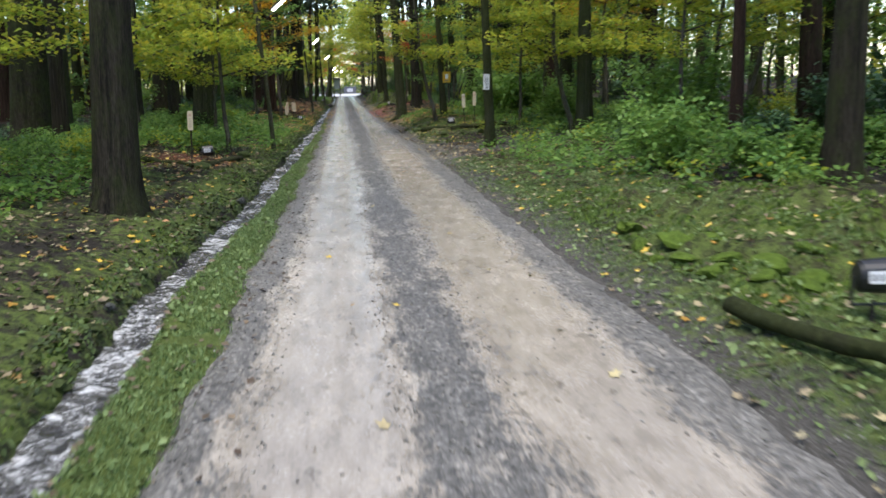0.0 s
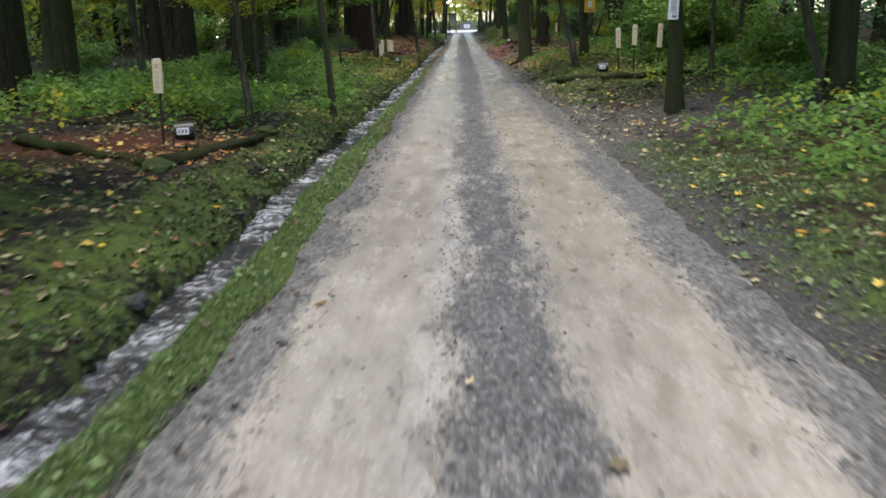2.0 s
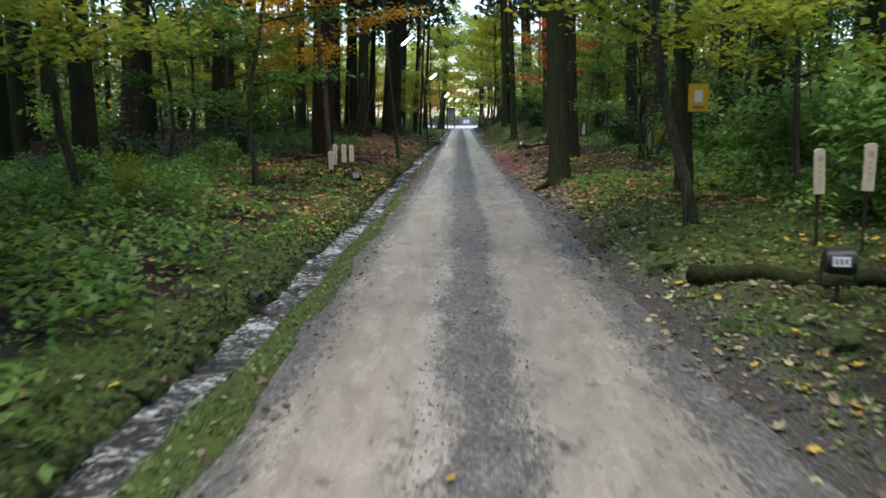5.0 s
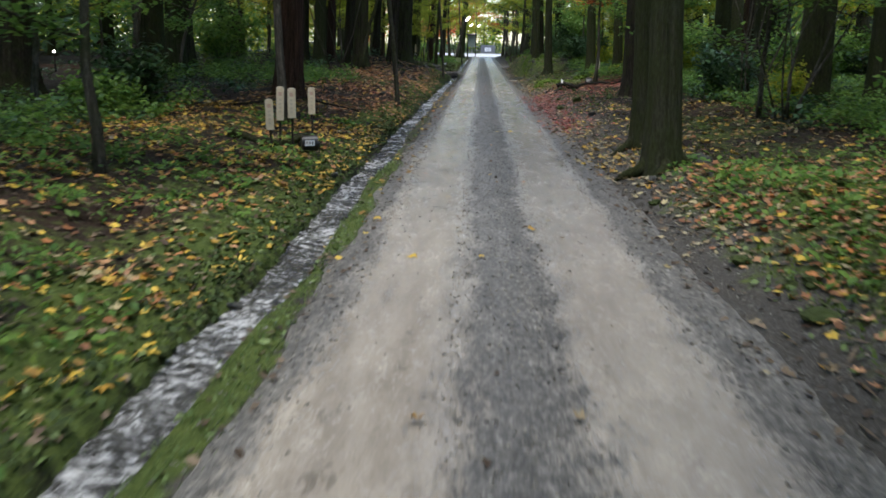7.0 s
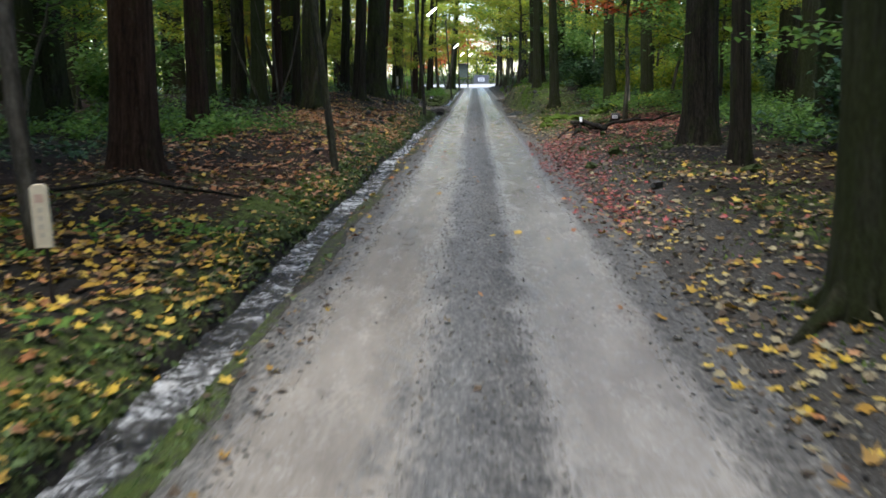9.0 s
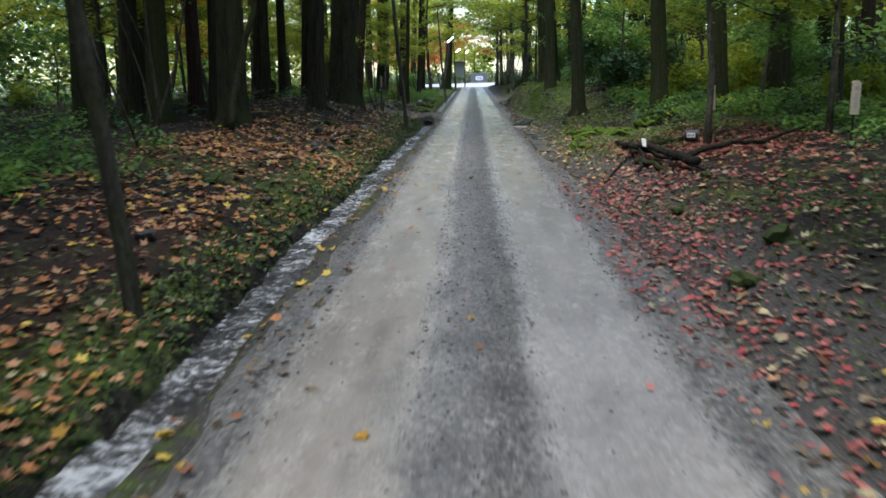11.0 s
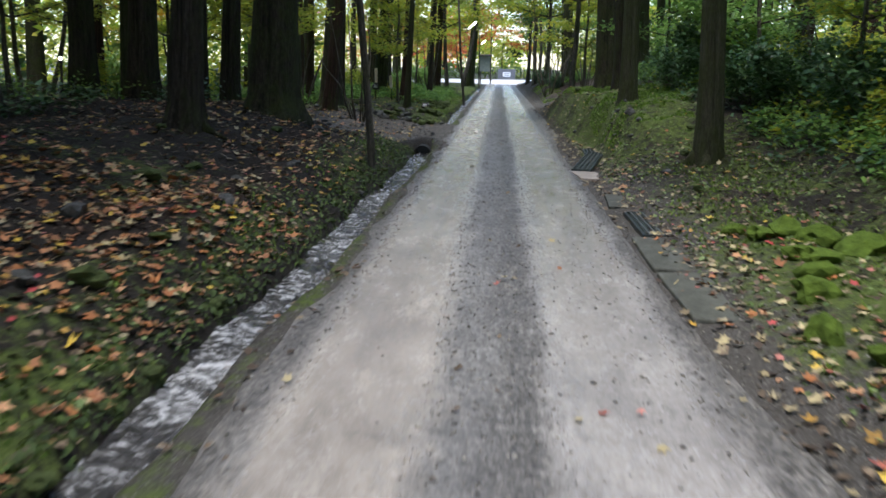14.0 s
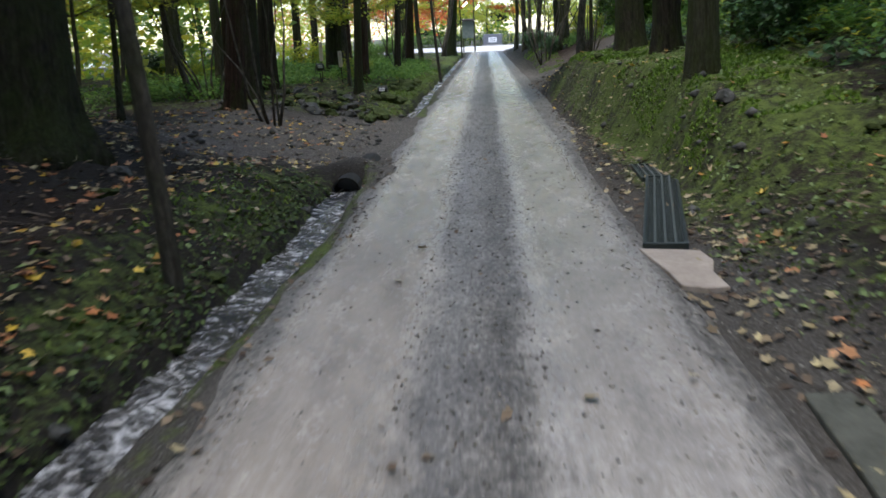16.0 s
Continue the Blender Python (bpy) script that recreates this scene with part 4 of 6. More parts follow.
def herbs(name, label, zones, mat, size, high, per=26, wide=0.26):
    """Clumps of small leaves: zones of across from, to, along from, to, clumps per square metre."""
    out = []
    for u0, u1, y0, y1, dens in zones:
        n = int(abs(u1 - u0) * (y1 - y0) * dens)
        u, y = scatter(n, u0, u1, y0, y1)
        keep = wavy(u, y, 91, 1.1) > -0.35 + 0.5 * rng.random(n) - 0.3
        keep &= ~((u > -5.3) & (u < -2.4) & (y > 18.0) & (y < 21.8))
        u, y = u[keep], y[keep]
        n = len(u)
        tall = high * (0.5 + 0.8 * rng.random(n))
        uu = np.repeat(u, per) + rng.normal(0, wide * 0.6, n * per)
        yy = np.repeat(y, per) + rng.normal(0, wide * 0.6, n * per)
        h = np.repeat(tall, per) * rng.random(n * per) ** 0.7
        out.append(np.stack([cx(yy) + uu, yy, land(uu, yy) + 0.02 + h], 1))
    v, f = leaves(np.concatenate(out), size, rng, 0.55, 1.8)
    return tagged(new(name, mesh_of(name, v, f, mat)), label, "undergrowth", kind="stuff")


herbs("undergrowth", "bright green herbs and ferns covering the forest floor", [
    (-9, -3.7, 8, 22, 4.5), (-8, -3.0, 22, 30, 6.0), (-8, -4.0, 30, 37, 4.5), (-3.2, -2.1, 24, 31, 4.0), (-9, -5.0, 36, 46, 4.0), (-8, -3.6, 52, 58, 5.0), (-9, -2.2, 91, 108, 7.0), (-9, -5.0, 84, 91, 6.0),
    (3.3, 9, 12, 22, 3.6), (2.3, 3.6, 14, 21, 2.0), (4.0, 9, 24, 36, 5.0), (4.2, 7, 35, 41, 2.5), (4.6, 11, 40, 60, 3.0), (3.9, 10, 62, 92, 4.5), (3.2, 6, 97, 125, 2.0), (-14, -6, 100, 125, 1.5)], M_LEAF_GREEN, 0.056, 0.32, 40)
herbs("yellow_undergrowth", "yellowing low herbs on the forest floor", [(-7, -3.2, 22, 31, 0.9), (-6, -3.4, 17, 22, 0.8), (3.2, 7, 12, 36, 0.5), (4.0, 8.5, 62, 86, 1.5)], M_LEAF_LIME, 0.06, 0.3)
herbs("low_herbs", "low green herbs among moss and fallen leaves", [(-5.5, -2.0, 32, 41, 5.0), (1.9, 4.6, 34.4, 40.5, 6.0), (-4.2, -1.9, 41, 46, 3.0)], M_LEAF_GREEN, 0.045, 0.12, 20, 0.2)
herbs("fresh_undergrowth", "lush fresh green plants under the trees", [(3.6, 9, 60, 90, 3.0), (3.4, 8, 24, 40, 1.5), (4.5, 9, 40, 60, 1.5), (3.6, 7, 11, 21, 0.7), (-7.5, -2.9, 21.8, 34, 2.6), (-8, -4.2, 34, 41, 2.2), (-9, -6.0, 56, 84, 0.8)], M_LEAF_FRESH, 0.05, 0.38, 36)
herbs("dark_undergrowth", "low dark green plants among the trunks", [
    (-12, -5, 40, 75, 0.9), (4.5, 12, 20, 62, 1.2), (3.5, 9, 64, 92, 1.8), (-12, -7, 5, 40, 1.0), (3.6, 5, 74, 90, 1.4)], M_LEAF_DARK, 0.062, 0.3, 36)


def blades(name, label, zones, mat, high, wide, patch=0.0):
    out = []
    for u0, u1, y0, y1, dens in zones:
        n = int(abs(u1 - u0) * (y1 - y0) * dens)
        u, y = scatter(n, u0, u1, y0, y1)
        keep = (wavy(u, y, 95, 1.6) + 0.6 * wavy(u, y, 96, 5) > patch) & (u > np.where(u < 0, np.minimum(lip(y) - DITCH_W - 5, -3), -9)) & ~((u < lip(y) + 0.02) & (u > lip(y) - DITCH_W - 0.02)) & ~((u > strip_edge(y) + rng.normal(0, 0.05, n)) & (u < 0)) & ((u < 0) | (rng.random(n) < smooth(u, 1.4, 2.0)))
        out.append(np.stack([u[keep], y[keep]], 1))
    p = np.concatenate(out)
    n = len(p)
    a = rng.random(n) * 6.28
    h = high * (0.4 + rng.random(n))
    base = np.stack([cx(p[:, 1]) + p[:, 0], p[:, 1], land(p[:, 0], p[:, 1]) - 0.004], 1)
    side = np.stack([np.cos(a), np.sin(a), 0 * a], 1) * (wide * (0.6 + 0.8 * rng.random(n)))[:, None]
    tip = base + np.stack([np.sin(a * 3) * h * 0.6, np.cos(a * 3) * h * 0.6, h], 1)
    v = np.stack([base - side, base + side, tip], 1).reshape(-1, 3)
    return tagged(new(name, mesh_of(name, v, np.arange(3 * n).reshape(n, 3), mat)), label, "grass", kind="stuff")


blades("grass", "short wet green grass on the verge", [(-1.9, -1.15, 0, 16, 3600), (-1.6, -1.1, 16, 27, 2600), (-1.5, -1.05, 27, 42, 1200), (1.35, 3.9, 4, 21, 1900), (1.4, 3.0, 21, 30, 120)], M_GRASS, 0.028, 0.007, -0.4)
blades("moss", "bright green moss cushions on the banks", [(-2.6, -1.7, 0, 37, 260), (-2.3, -1.7, 37, 56, 240), (-2.2, -1.62, 48, 73, 300), (1.7, 4.0, 26, 38, 420), (1.6, 3.6, 60, 72, 420), (2.0, 4.4, 7.5, 14, 1700), (-2.4, -1.6, 82, 104, 500), (1.5, 3.5, 38, 56, 120)], M_MOSS, 0.036, 0.013, 0.0)


blades("bank_moss", "vivid green moss over a steep bank", [(1.95, 3.6, 72.5, 85, 2600), (1.9, 2.8, 95, 110, 700)], M_BANK_MOSS, 0.034, 0.014, 0.02)


def fringe():
    """Dark moss tufts that hang over the far edge of the ditch."""
    n = 34000
    y = 73.8 * rng.random(n)
    u = lip(y) - DITCH_W + 0.05 - 0.42 * rng.random(n) ** 1.6
    keep = rng.random(n) < 0.62 + 0.5 * wavy(u, y, 97, 2.2)
    u, y = u[keep], y[keep]
    z = land(u, y) + 0.005 + 0.05 * rng.random(len(u)) * np.clip(0.5 + wavy(u, y, 98, 5.0), 0.1, 1)
    v, f = leaves(np.stack([cx(y) + u, y, z], 1), 0.026, rng, 0.3, 1.6, 0.5)
    tagged(new("moss_fringe", mesh_of("moss_fringe", v, f, M_FRINGE)), "dark green moss and small ferns fringing the ditch", "moss", kind="stuff")


M_FRINGE = leaf("fringe_moss", [(0.02, 0.035, 0.01), (0.05, 0.085, 0.02), (0.095, 0.14, 0.035)], 0.7, 0.1)
fringe()


# ---- fallen leaves ----
def litter(colour, zones, size=0.076):
    """Lobed leaves lying on the ground: zones of across from, to, along from, to, leaves per square metre."""
    out = []
    for u0, u1, y0, y1, dens in zones:
        n = int(abs(u1 - u0) * (y1 - y0) * dens * 2.0)
        u, y = scatter(n, u0, u1, y0, y1)
        f = 0.5 + 0.5 * wavy(u, y, 71, 1.3)
        soft = smooth(u, u0, u0 + 0.5) * (1 - smooth(u, u1 - 0.5, u1)) * smooth(y, y0, y0 + 1.5) * (1 - smooth(y, y1 - 1.5, y1))
        keep = (rng.random(n) < f * (0.25 + 0.75 * soft)) & ~((u < lip(y) - 0.03) & (u > lip(y) - DITCH_W))
        out.append(np.stack([u[keep], y[keep]], 1))
    p = np.concatenate(out)
    n = len(p)
    onroad = (np.abs(p[:, 0] - 0.05) < 1.15)
    z = np.where(onroad, road_z(p[:, 0], p[:, 1]), land(p[:, 0], p[:, 1])) + 0.012 + 0.02 * rng.random(n)
    c = np.stack([cx(p[:, 1]) + p[:, 0], p[:, 1], z], 1)
    a0, s = rng.random(n) * 6.28, size * 0.5 * (0.55 + 0.9 * rng.random(n))
    tilt = rng.normal(0, 0.28, (n, 2))
    k = np.arange(10)
    rim = np.where(k % 2 == 0, 1.0, 0.5) * np.array([1.1, 1, 0.95, 1, 0.8, 1, 0.8, 1, 0.95, 1])
    ang = a0[:, None] + k * 0.6283
    dx, dy = np.cos(ang) * rim * s[:, None], np.sin(ang) * rim * s[:, None]
    dz = dx * tilt[:, :1] + dy * tilt[:, 1:] + np.where(k % 2 == 0, 1, 0) * (s * rng.normal(0, 0.25, n))[:, None]
    v = c[:, None, :] + np.stack([dx, dy, np.maximum(dz, -0.012)], -1)
    name = colour + "_fallen_leaves"
    tagged(new(name, mesh_of(name, v.reshape(-1, 3), np.arange(10 * n).reshape(n, 10), M_FALLEN[colour])), colour + " fallen leaves strewn over the forest floor", "leaves", kind="stuff")


litter("yellow", [(-6, -1.9, 4, 34, 9.5), (1.5, 6, 4, 24, 6), (1.3, 5, 24, 36, 11.4), (-6, -1.45, 33, 40, 42), (-6, -1.4, 39, 47.5, 105), (-6, -1.4, 47, 56, 14), (-1.4, -0.9, 36, 60, 26.6), (1.1, 5.5, 40, 50, 30), (1.6, 4, 35, 41, 30.4),
                  (-5, -1.75, 54, 66, 22.8), (-5, -1.7, 64, 76, 14), (1.2, 4, 56, 66, 6), (1.3, 3.5, 66, 90, 4), (-1.0, 1.2, 0, 60, 0.25), (-6, -1.6, 74, 82, 9.5), (-6, -2, 82, 100, 5.7)])
litter("orange", [(-6, -1.85, 34, 46, 38), (-5.0, -1.5, 47, 60, 84), (-4.3, -1.45, 57, 65.5, 115), (-4.0, -1.72, 64.5, 69.5, 24), (-6, -1.7, 66, 73, 14), (1.6, 5, 34, 40.5, 150), (1.2, 5, 41, 52, 7), (1.4, 5, 54, 62, 26.6), (1.3, 2.2, 61, 66, 20), (-5, -2, 12, 34, 5.7),
                  (-1.4, -0.9, 46, 64, 22.8), (1.3, 4, 64, 72, 6), (-8, -2, 70, 82, 8), (-1.0, 1.2, 30, 66, 0.3), (-3.8, -2.4, 18, 22, 57)], 0.076)
M_REDBITS = leaf("red_needle_bits", [(0.34, 0.1, 0.075), (0.2, 0.055, 0.045), (0.46, 0.2, 0.15), (0.12, 0.05, 0.035)], 0.6, 0)
litter("red", [(1.05, 2.0, 46, 53, 210), (1.05, 2.3, 51.5, 58, 190), (2.0, 4.4, 52, 60, 75), (2.6, 5, 56, 61, 76), (-5, -1.8, 52, 68, 11.4), (1.3, 3, 44, 50, 15.2), (-1.0, 1.2, 48, 64, 0.5), (1.3, 3, 60, 66, 15.2)], 0.052)
litter("pale", [(-7, -1.8, 4, 80, 11.4), (1.2, 6, 4, 66, 13.3), (1.2, 6, 66, 90, 4), (1.1, 2.6, 20, 30, 16), (1.1, 2.4, 36, 48, 36), (1.1, 2.4, 47, 60, 16), (1.15, 2.1, 60, 80, 35), (-4.3, -1.72, 56, 66, 38), (-4.3, -1.72, 65, 75, 14), (-1.4, 1.4, 0, 80, 0.4)], 0.07)


def debris(name, label, zones, mat, size, rise=0.015, long=1.5, flat=0.7, mossy=False):
    """Small bits lying on the ground."""
    out = []
    for u0, u1, y0, y1, dens in zones:
        n = int(abs(u1 - u0) * (y1 - y0) * dens)
        u, y = scatter(n, u0, u1, y0, y1)
        keep = ~((u < lip(y) - 0.03) & (u > lip(y) - DITCH_W)) & (rng.random(n) < 0.62 + 0.5 * wavy(u, y, 78 if mossy else 77, 1.5))
        out.append(np.stack([u[keep], y[keep]], 1))
    p = np.concatenate(out)
    z = top(p[:, 0], p[:, 1]) if not mossy else land(p[:, 0], p[:, 1])
    c = np.stack([cx(p[:, 1]) + p[:, 0], p[:, 1], z + 0.006 + rise * rng.random(len(p))], 1)
    v, f = leaves(c, size, rng, flat, long, 0.6)
    tagged(new(name, mesh_of(name, v, f, mat)), label, "litter", kind="stuff")


debris("leaf_litter", "brown rotting leaf litter and bark crumbs", [(-5.5, -1.6, 1, 36, 130), (-5.5, -1.6, 36, 56, 140), (-5.5, -1.6, 56, 76, 150), (1.9, 5, 1, 36, 75), (1.2, 2.6, 27, 58, 110), (1.5, 4, 20, 27, 60), (1.2, 2.4, 58, 78, 60), (2.6, 5, 36, 60, 150), (1.25, 2.2, 60, 92, 110), (2.2, 4.5, 60, 71, 130), (-6, -1.5, 76, 100, 50), (-1.45, -0.95, 1, 40, 60), (-1.4, -0.9, 40, 76, 60), (-0.35, 0.35, 30, 76, 5), (-9, -5.5, 4, 90, 25), (5, 9, 4, 90, 25)], M_DEBRIS, 0.032)
debris("red_needle_carpet", "carpet of fine pinkish red needles and leaf bits", [(2.2, 4.8, 57.5, 61.8, 700), (1.1, 2.4, 50, 57, 110)], M_REDBITS, 0.032)
debris("twigs", "thin dead twigs on the forest floor", [(-5, -1.8, 2, 90, 5), (1.4, 5, 2, 90, 5)], M_DEBRIS, 0.016, 0.02, 14.0, 0.9)
debris("ground_ivy", "tiny green creeping plants over the moss", [(-4, -1.7, 1, 36, 60), (-2.4, -1.7, 36, 52, 80), (-2.3, -1.65, 52, 74, 90), (1.45, 4.2, 3, 20, 170), (1.6, 4.5, 26, 38, 150), (1.5, 4, 59, 72, 110), (2.0, 3.6, 72, 86, 200), (-1.85, -1.3, 0, 16, 200), (-1.5, -1.2, 16, 28, 160), (-1.5, -1.15, 28, 46, 70), (-3.5, -1.6, 82, 100, 120)], M_GRASS, 0.03, 0.03, 1.3, 0.45, True)


# ---- pebbles and stones ----
def stones(name, label, zones, sizes, mat, z_of, sink=0.35):
    """Eight-faced uneven stones."""
    out = []
    for u0, u1, y0, y1, dens in zones:
        n = int(abs(u1 - u0) * (y1 - y0) * dens)
        out.append(np.stack(scatter(n, u0, u1, y0, y1), 1))
    p = np.concatenate(out)
    n = len(p)
    s = sizes[0] + (sizes[1] - sizes[0]) * rng.random(n) ** 3
    unit = np.array([[1, 0, 0], [0, 1, 0], [-1, 0, 0], [0, -1, 0], [0, 0, 0.7], [0, 0, -0.6]])
    v = unit[None] * (0.65 + 0.7 * rng.random((n, 6, 1))) * s[:, None, None] * (0.7 + 0.6 * rng.random((n, 1, 3)))
    a = rng.random(n) * 6.28
    ca, sa = np.cos(a)[:, None], np.sin(a)[:, None]
    v = np.stack([v[..., 0] * ca - v[..., 1] * sa, v[..., 0] * sa + v[..., 1] * ca, v[..., 2]], -1)
    c = np.stack([cx(p[:, 1]) + p[:, 0], p[:, 1], z_of(p[:, 0], p[:, 1]) + s * (0.5 - sink)], 1)
    f = np.array([[0, 1, 4], [1, 2, 4], [2, 3, 4], [3, 0, 4], [1, 0, 5], [2, 1, 5], [3, 2, 5], [0, 3, 5]])
    F = (np.arange(n)[:, None, None] * 6 + f[None]).reshape(-1, 3)
    return tagged(new(name, mesh_of(name, (v + c[:, None]).reshape(-1, 3), F, mat)), label, "gravel", kind="stuff")


stones("gravel", "loose wet gravel on the crown and edges of the track", [(-0.3, 0.36, 0, 84, 380), (0.95, 1.9, 0, 84, 330), (-1.3, -0.85, 0, 80, 330), (-1.0, 1.1, 0, 84, 14), (-0.32, 0.32, 84, 128, 130), (0.3, 1.3, 84, 110, 50), (0.3, 1.0, 55, 84, 60), (1.4, 4.6, 20.3, 26.8, 230), (1.5, 2.2, 16, 62, 150), (-6, -1.3, 74, 83, 110), (1.5, 2.5, 66, 78, 120)], (0.0035, 0.014), M_PEBBLE, top)


def bed(u, y):
    return -0.19 + 0 * u


stones("bank_stones", "small wet stones in the ditch bank", [(-2.0, -1.66, 0, 73.5, 12)], (0.02, 0.07), M_ROCK_MOSS, land, 0.45)
stones("ditch_stones", "wet dark stones in the stream", [(-1.85, -1.3, 12, 74, 17), (-2.2, -1.7, 0, 12, 20), (-1.7, -1.25, 82, 110, 6)], (0.025, 0.085), M_STONE, bed, 0.2)
stones("path_stones", "loose stones and rubble on a side path", [(-6, -1.4, 75, 83.5, 9), (1.6, 2.4, 67, 78, 6), (1.3, 5, 89, 95, 4)], (0.025, 0.085), M_STONE, land, 0.3)


# ---- small made things ----
M_BOARD = plain("raw_pine_board", (0.62, 0.5, 0.34), (0.8, 0.7, 0.53), 0.65, 14, 0.3, 0.2, 0.004)
M_STAKE = plain("dark_stained_stake", (0.018, 0.014, 0.011), (0.055, 0.042, 0.034), 0.8, 14)
M_BLACK = plain("black_housing_and_shade", (0.008, 0.008, 0.009), (0.022, 0.022, 0.024), 0.4, 10, 0.5, 0.1, 0.002)
M_WHITE = plain("white_plate", (0.62, 0.62, 0.64), (0.8, 0.8, 0.8), 0.5, 9, 0.4, 0.1, 0.002)
M_INK = plain("grey_print", (0.12, 0.12, 0.13), (0.2, 0.2, 0.21), 0.7, 20)
M_REDPRINT = plain("faded_red_print", (0.56, 0.36, 0.27), (0.66, 0.46, 0.36), 0.7, 20)
M_FAINT = plain("faint_grey_print", (0.54, 0.46, 0.34), (0.64, 0.55, 0.42), 0.7, 20)
M_YELLOW = plain("yellow_plastic", (0.6, 0.34, 0.015), (0.75, 0.46, 0.03), 0.45, 6, 0.4, 0.1, 0.002)
M_STONE_DARK = plain("dark_granite", (0.06, 0.065, 0.075), (0.14, 0.145, 0.16), 0.5, 6)
M_PIPE = plain("old_concrete_pipe", (0.008, 0.008, 0.007), (0.03, 0.03, 0.026), 0.8, 6)
M_PAVING = plain("pale_paving", (0.42, 0.41, 0.39), (0.6, 0.59, 0.57), 0.7, 1.5, 0.3, 0.2, 0.005)
M_BOARDGREEN = plain("weathered_green_grey_board", (0.1, 0.13, 0.12), (0.2, 0.23, 0.21), 0.7, 4)
M_HEDGE = leaf("hedge_leaves", [(0.05, 0.1, 0.03), (0.1, 0.17, 0.04), (0.16, 0.22, 0.06)], 0.5, 0.2)


def glowing(name, colour, strength):
    m, n, l, b = material(name, 0.4)
    b.inputs["Base Color"].default_value = (*colour, 1)
    b.inputs["Emission Color"].default_value = (*colour, 1)
    b.inputs["Emission Strength"].default_value = strength
    return m


M_TUBE = glowing("lit_lamp_tube", (1.0, 0.98, 0.94), 16.0)


def stake_board(height):
    """A sawn board with a blunt pointed top."""
    bm = bmesh.new()
    w, d = 0.05, 0.017
    outline = [(-w, 0), (w, 0), (w, height - 0.022), (w * 0.55, height), (-w * 0.55, height), (-w, height - 0.022)]
    front = [bm.verts.new((x, -d, z)) for x, z in outline]
    back = [bm.verts.new((x, d, z)) for x, z in outline]
    bm.faces.new(front)
    bm.faces.new(back[::-1])
    for k in range(6):
        bm.faces.new((front[(k + 1) % 6], front[k], back[k], back[(k + 1) % 6]))
    bmesh.ops.bevel(bm, geom=list(bm.edges), offset=0.003, segments=1, affect="EDGES")
    return bm


def stake(u, y, z_top, length, lean=0.0, print_shown=True, turn=0.0):
    base = on_land(u, y, -0.02)
    ob = thing("marker_stake", "pale pine marker board on a thin dark stake", "marker stake", "marker stakes", Matrix.Translation(base) @ pose(0, 0, 0, 0, lean, turn))
    h = z_top - base.z
    bm = bmesh.new()
    box(bm, 0.026, 0.022, h - length + 0.1, pose(0, 0.03, (h - length + 0.1) / 2 - 0.05), 0.004)
    part("post", bm, M_STAKE, ob, "thin dark stained post")
    board = part("board", stake_board(length), M_BOARD, ob)
    board.location = (0, 0, h - length)
    if print_shown:
        bm = bmesh.new()
        box(bm, 0.048, 0.002, 0.05, pose(0, -0.0185, length * 0.78))
        part("stamp", bm, M_REDPRINT, board, "faded red print")
        for k in range(4):
            bm = bmesh.new()
            box(bm, 0.03, 0.002, 0.028, pose(0, -0.0185, length * 0.6 - k * 0.05))
            part("printed_mark", bm, M_FAINT, board)
    return ob


for u, y, z_top, length, lean in [(-2.8, 41.7, 0.8, 0.39, -2), (-2.82, 42.3, 0.93, 0.45, 1), (-2.54, 41.75, 0.94, 0.38, 0), (-2.54, 43.2, 0.88, 0.38, -1), (3.29, 30.8, 1.23, 0.42, -2), (3.53, 30.4, 1.29, 0.42, 1),
                                  (3.95, 30.0, 1.3, 0.48, 3), (-3.35, 20.2, 1.17, 0.36, 2), (3.55, 59.4, 1.2, 0.36, -1), (4.6, 57.0, 1.25, 0.4, 2), (-4.3, 89.6, 1.42, 0.5, 0), (-3.7, 89.2, 1.18, 0.42, -2)]:
    stake(u, y, z_top, length, lean, True, rng.uniform(-12, 12))


def floodlight(u, y, turn=0.0, tilt=0.0, lift=0.1):
    """A squat black ground lamp on a bracket with a white plate on its side."""
    ob = thing("ground_floodlight", "squat black ground floodlight with a white printed plate", "floodlight", "ground floodlights", Matrix.Translation(on_land(u, y)) @ pose(0, 0, 0, tilt, 0, turn))
    bm = bmesh.new()
    bmesh.ops.create_cone(bm, cap_ends=True, segments=20, radius1=0.09, radius2=0.105, depth=0.2, matrix=pose(0, 0, lift + 0.1, 0, 90, 0))
    bmesh.ops.bevel(bm, geom=[e for e in bm.edges if e.calc_face_angle(0) > 0.8], offset=0.012, segments=2, affect="EDGES")
    part("housing", bm, M_BLACK, ob)
    bm = bmesh.new()
    for x in (-0.12, 0.12):
        box(bm, 0.012, 0.03, 0.17, pose(x, 0, lift + 0.02), 0.003)
    box(bm, 0.25, 0.03, 0.012, pose(0, 0, lift - 0.065), 0.003)
    part("bracket", bm, M_BLACK, ob)
    bm = bmesh.new()
    box(bm, 0.022, 0.022, lift + 0.1, pose(0, 0, (lift - 0.08) / 2 - 0.05), 0.003)
    part("spike", bm, M_STAKE, ob)
    bm = bmesh.new()
    box(bm, 0.12, 0.004, 0.07, pose(-0.01, -0.1, lift + 0.11, -8), 0.001)
    plate = part("plate", bm, M_WHITE, ob, "white plate with dark print")
    for k in range(3):
        bm = bmesh.new()
        box(bm, 0.018, 0.003, 0.038, pose(-0.045 + k * 0.034, -0.1035, lift + 0.11, -8))
        part("printed_bar", bm, M_INK, plate)
    return ob


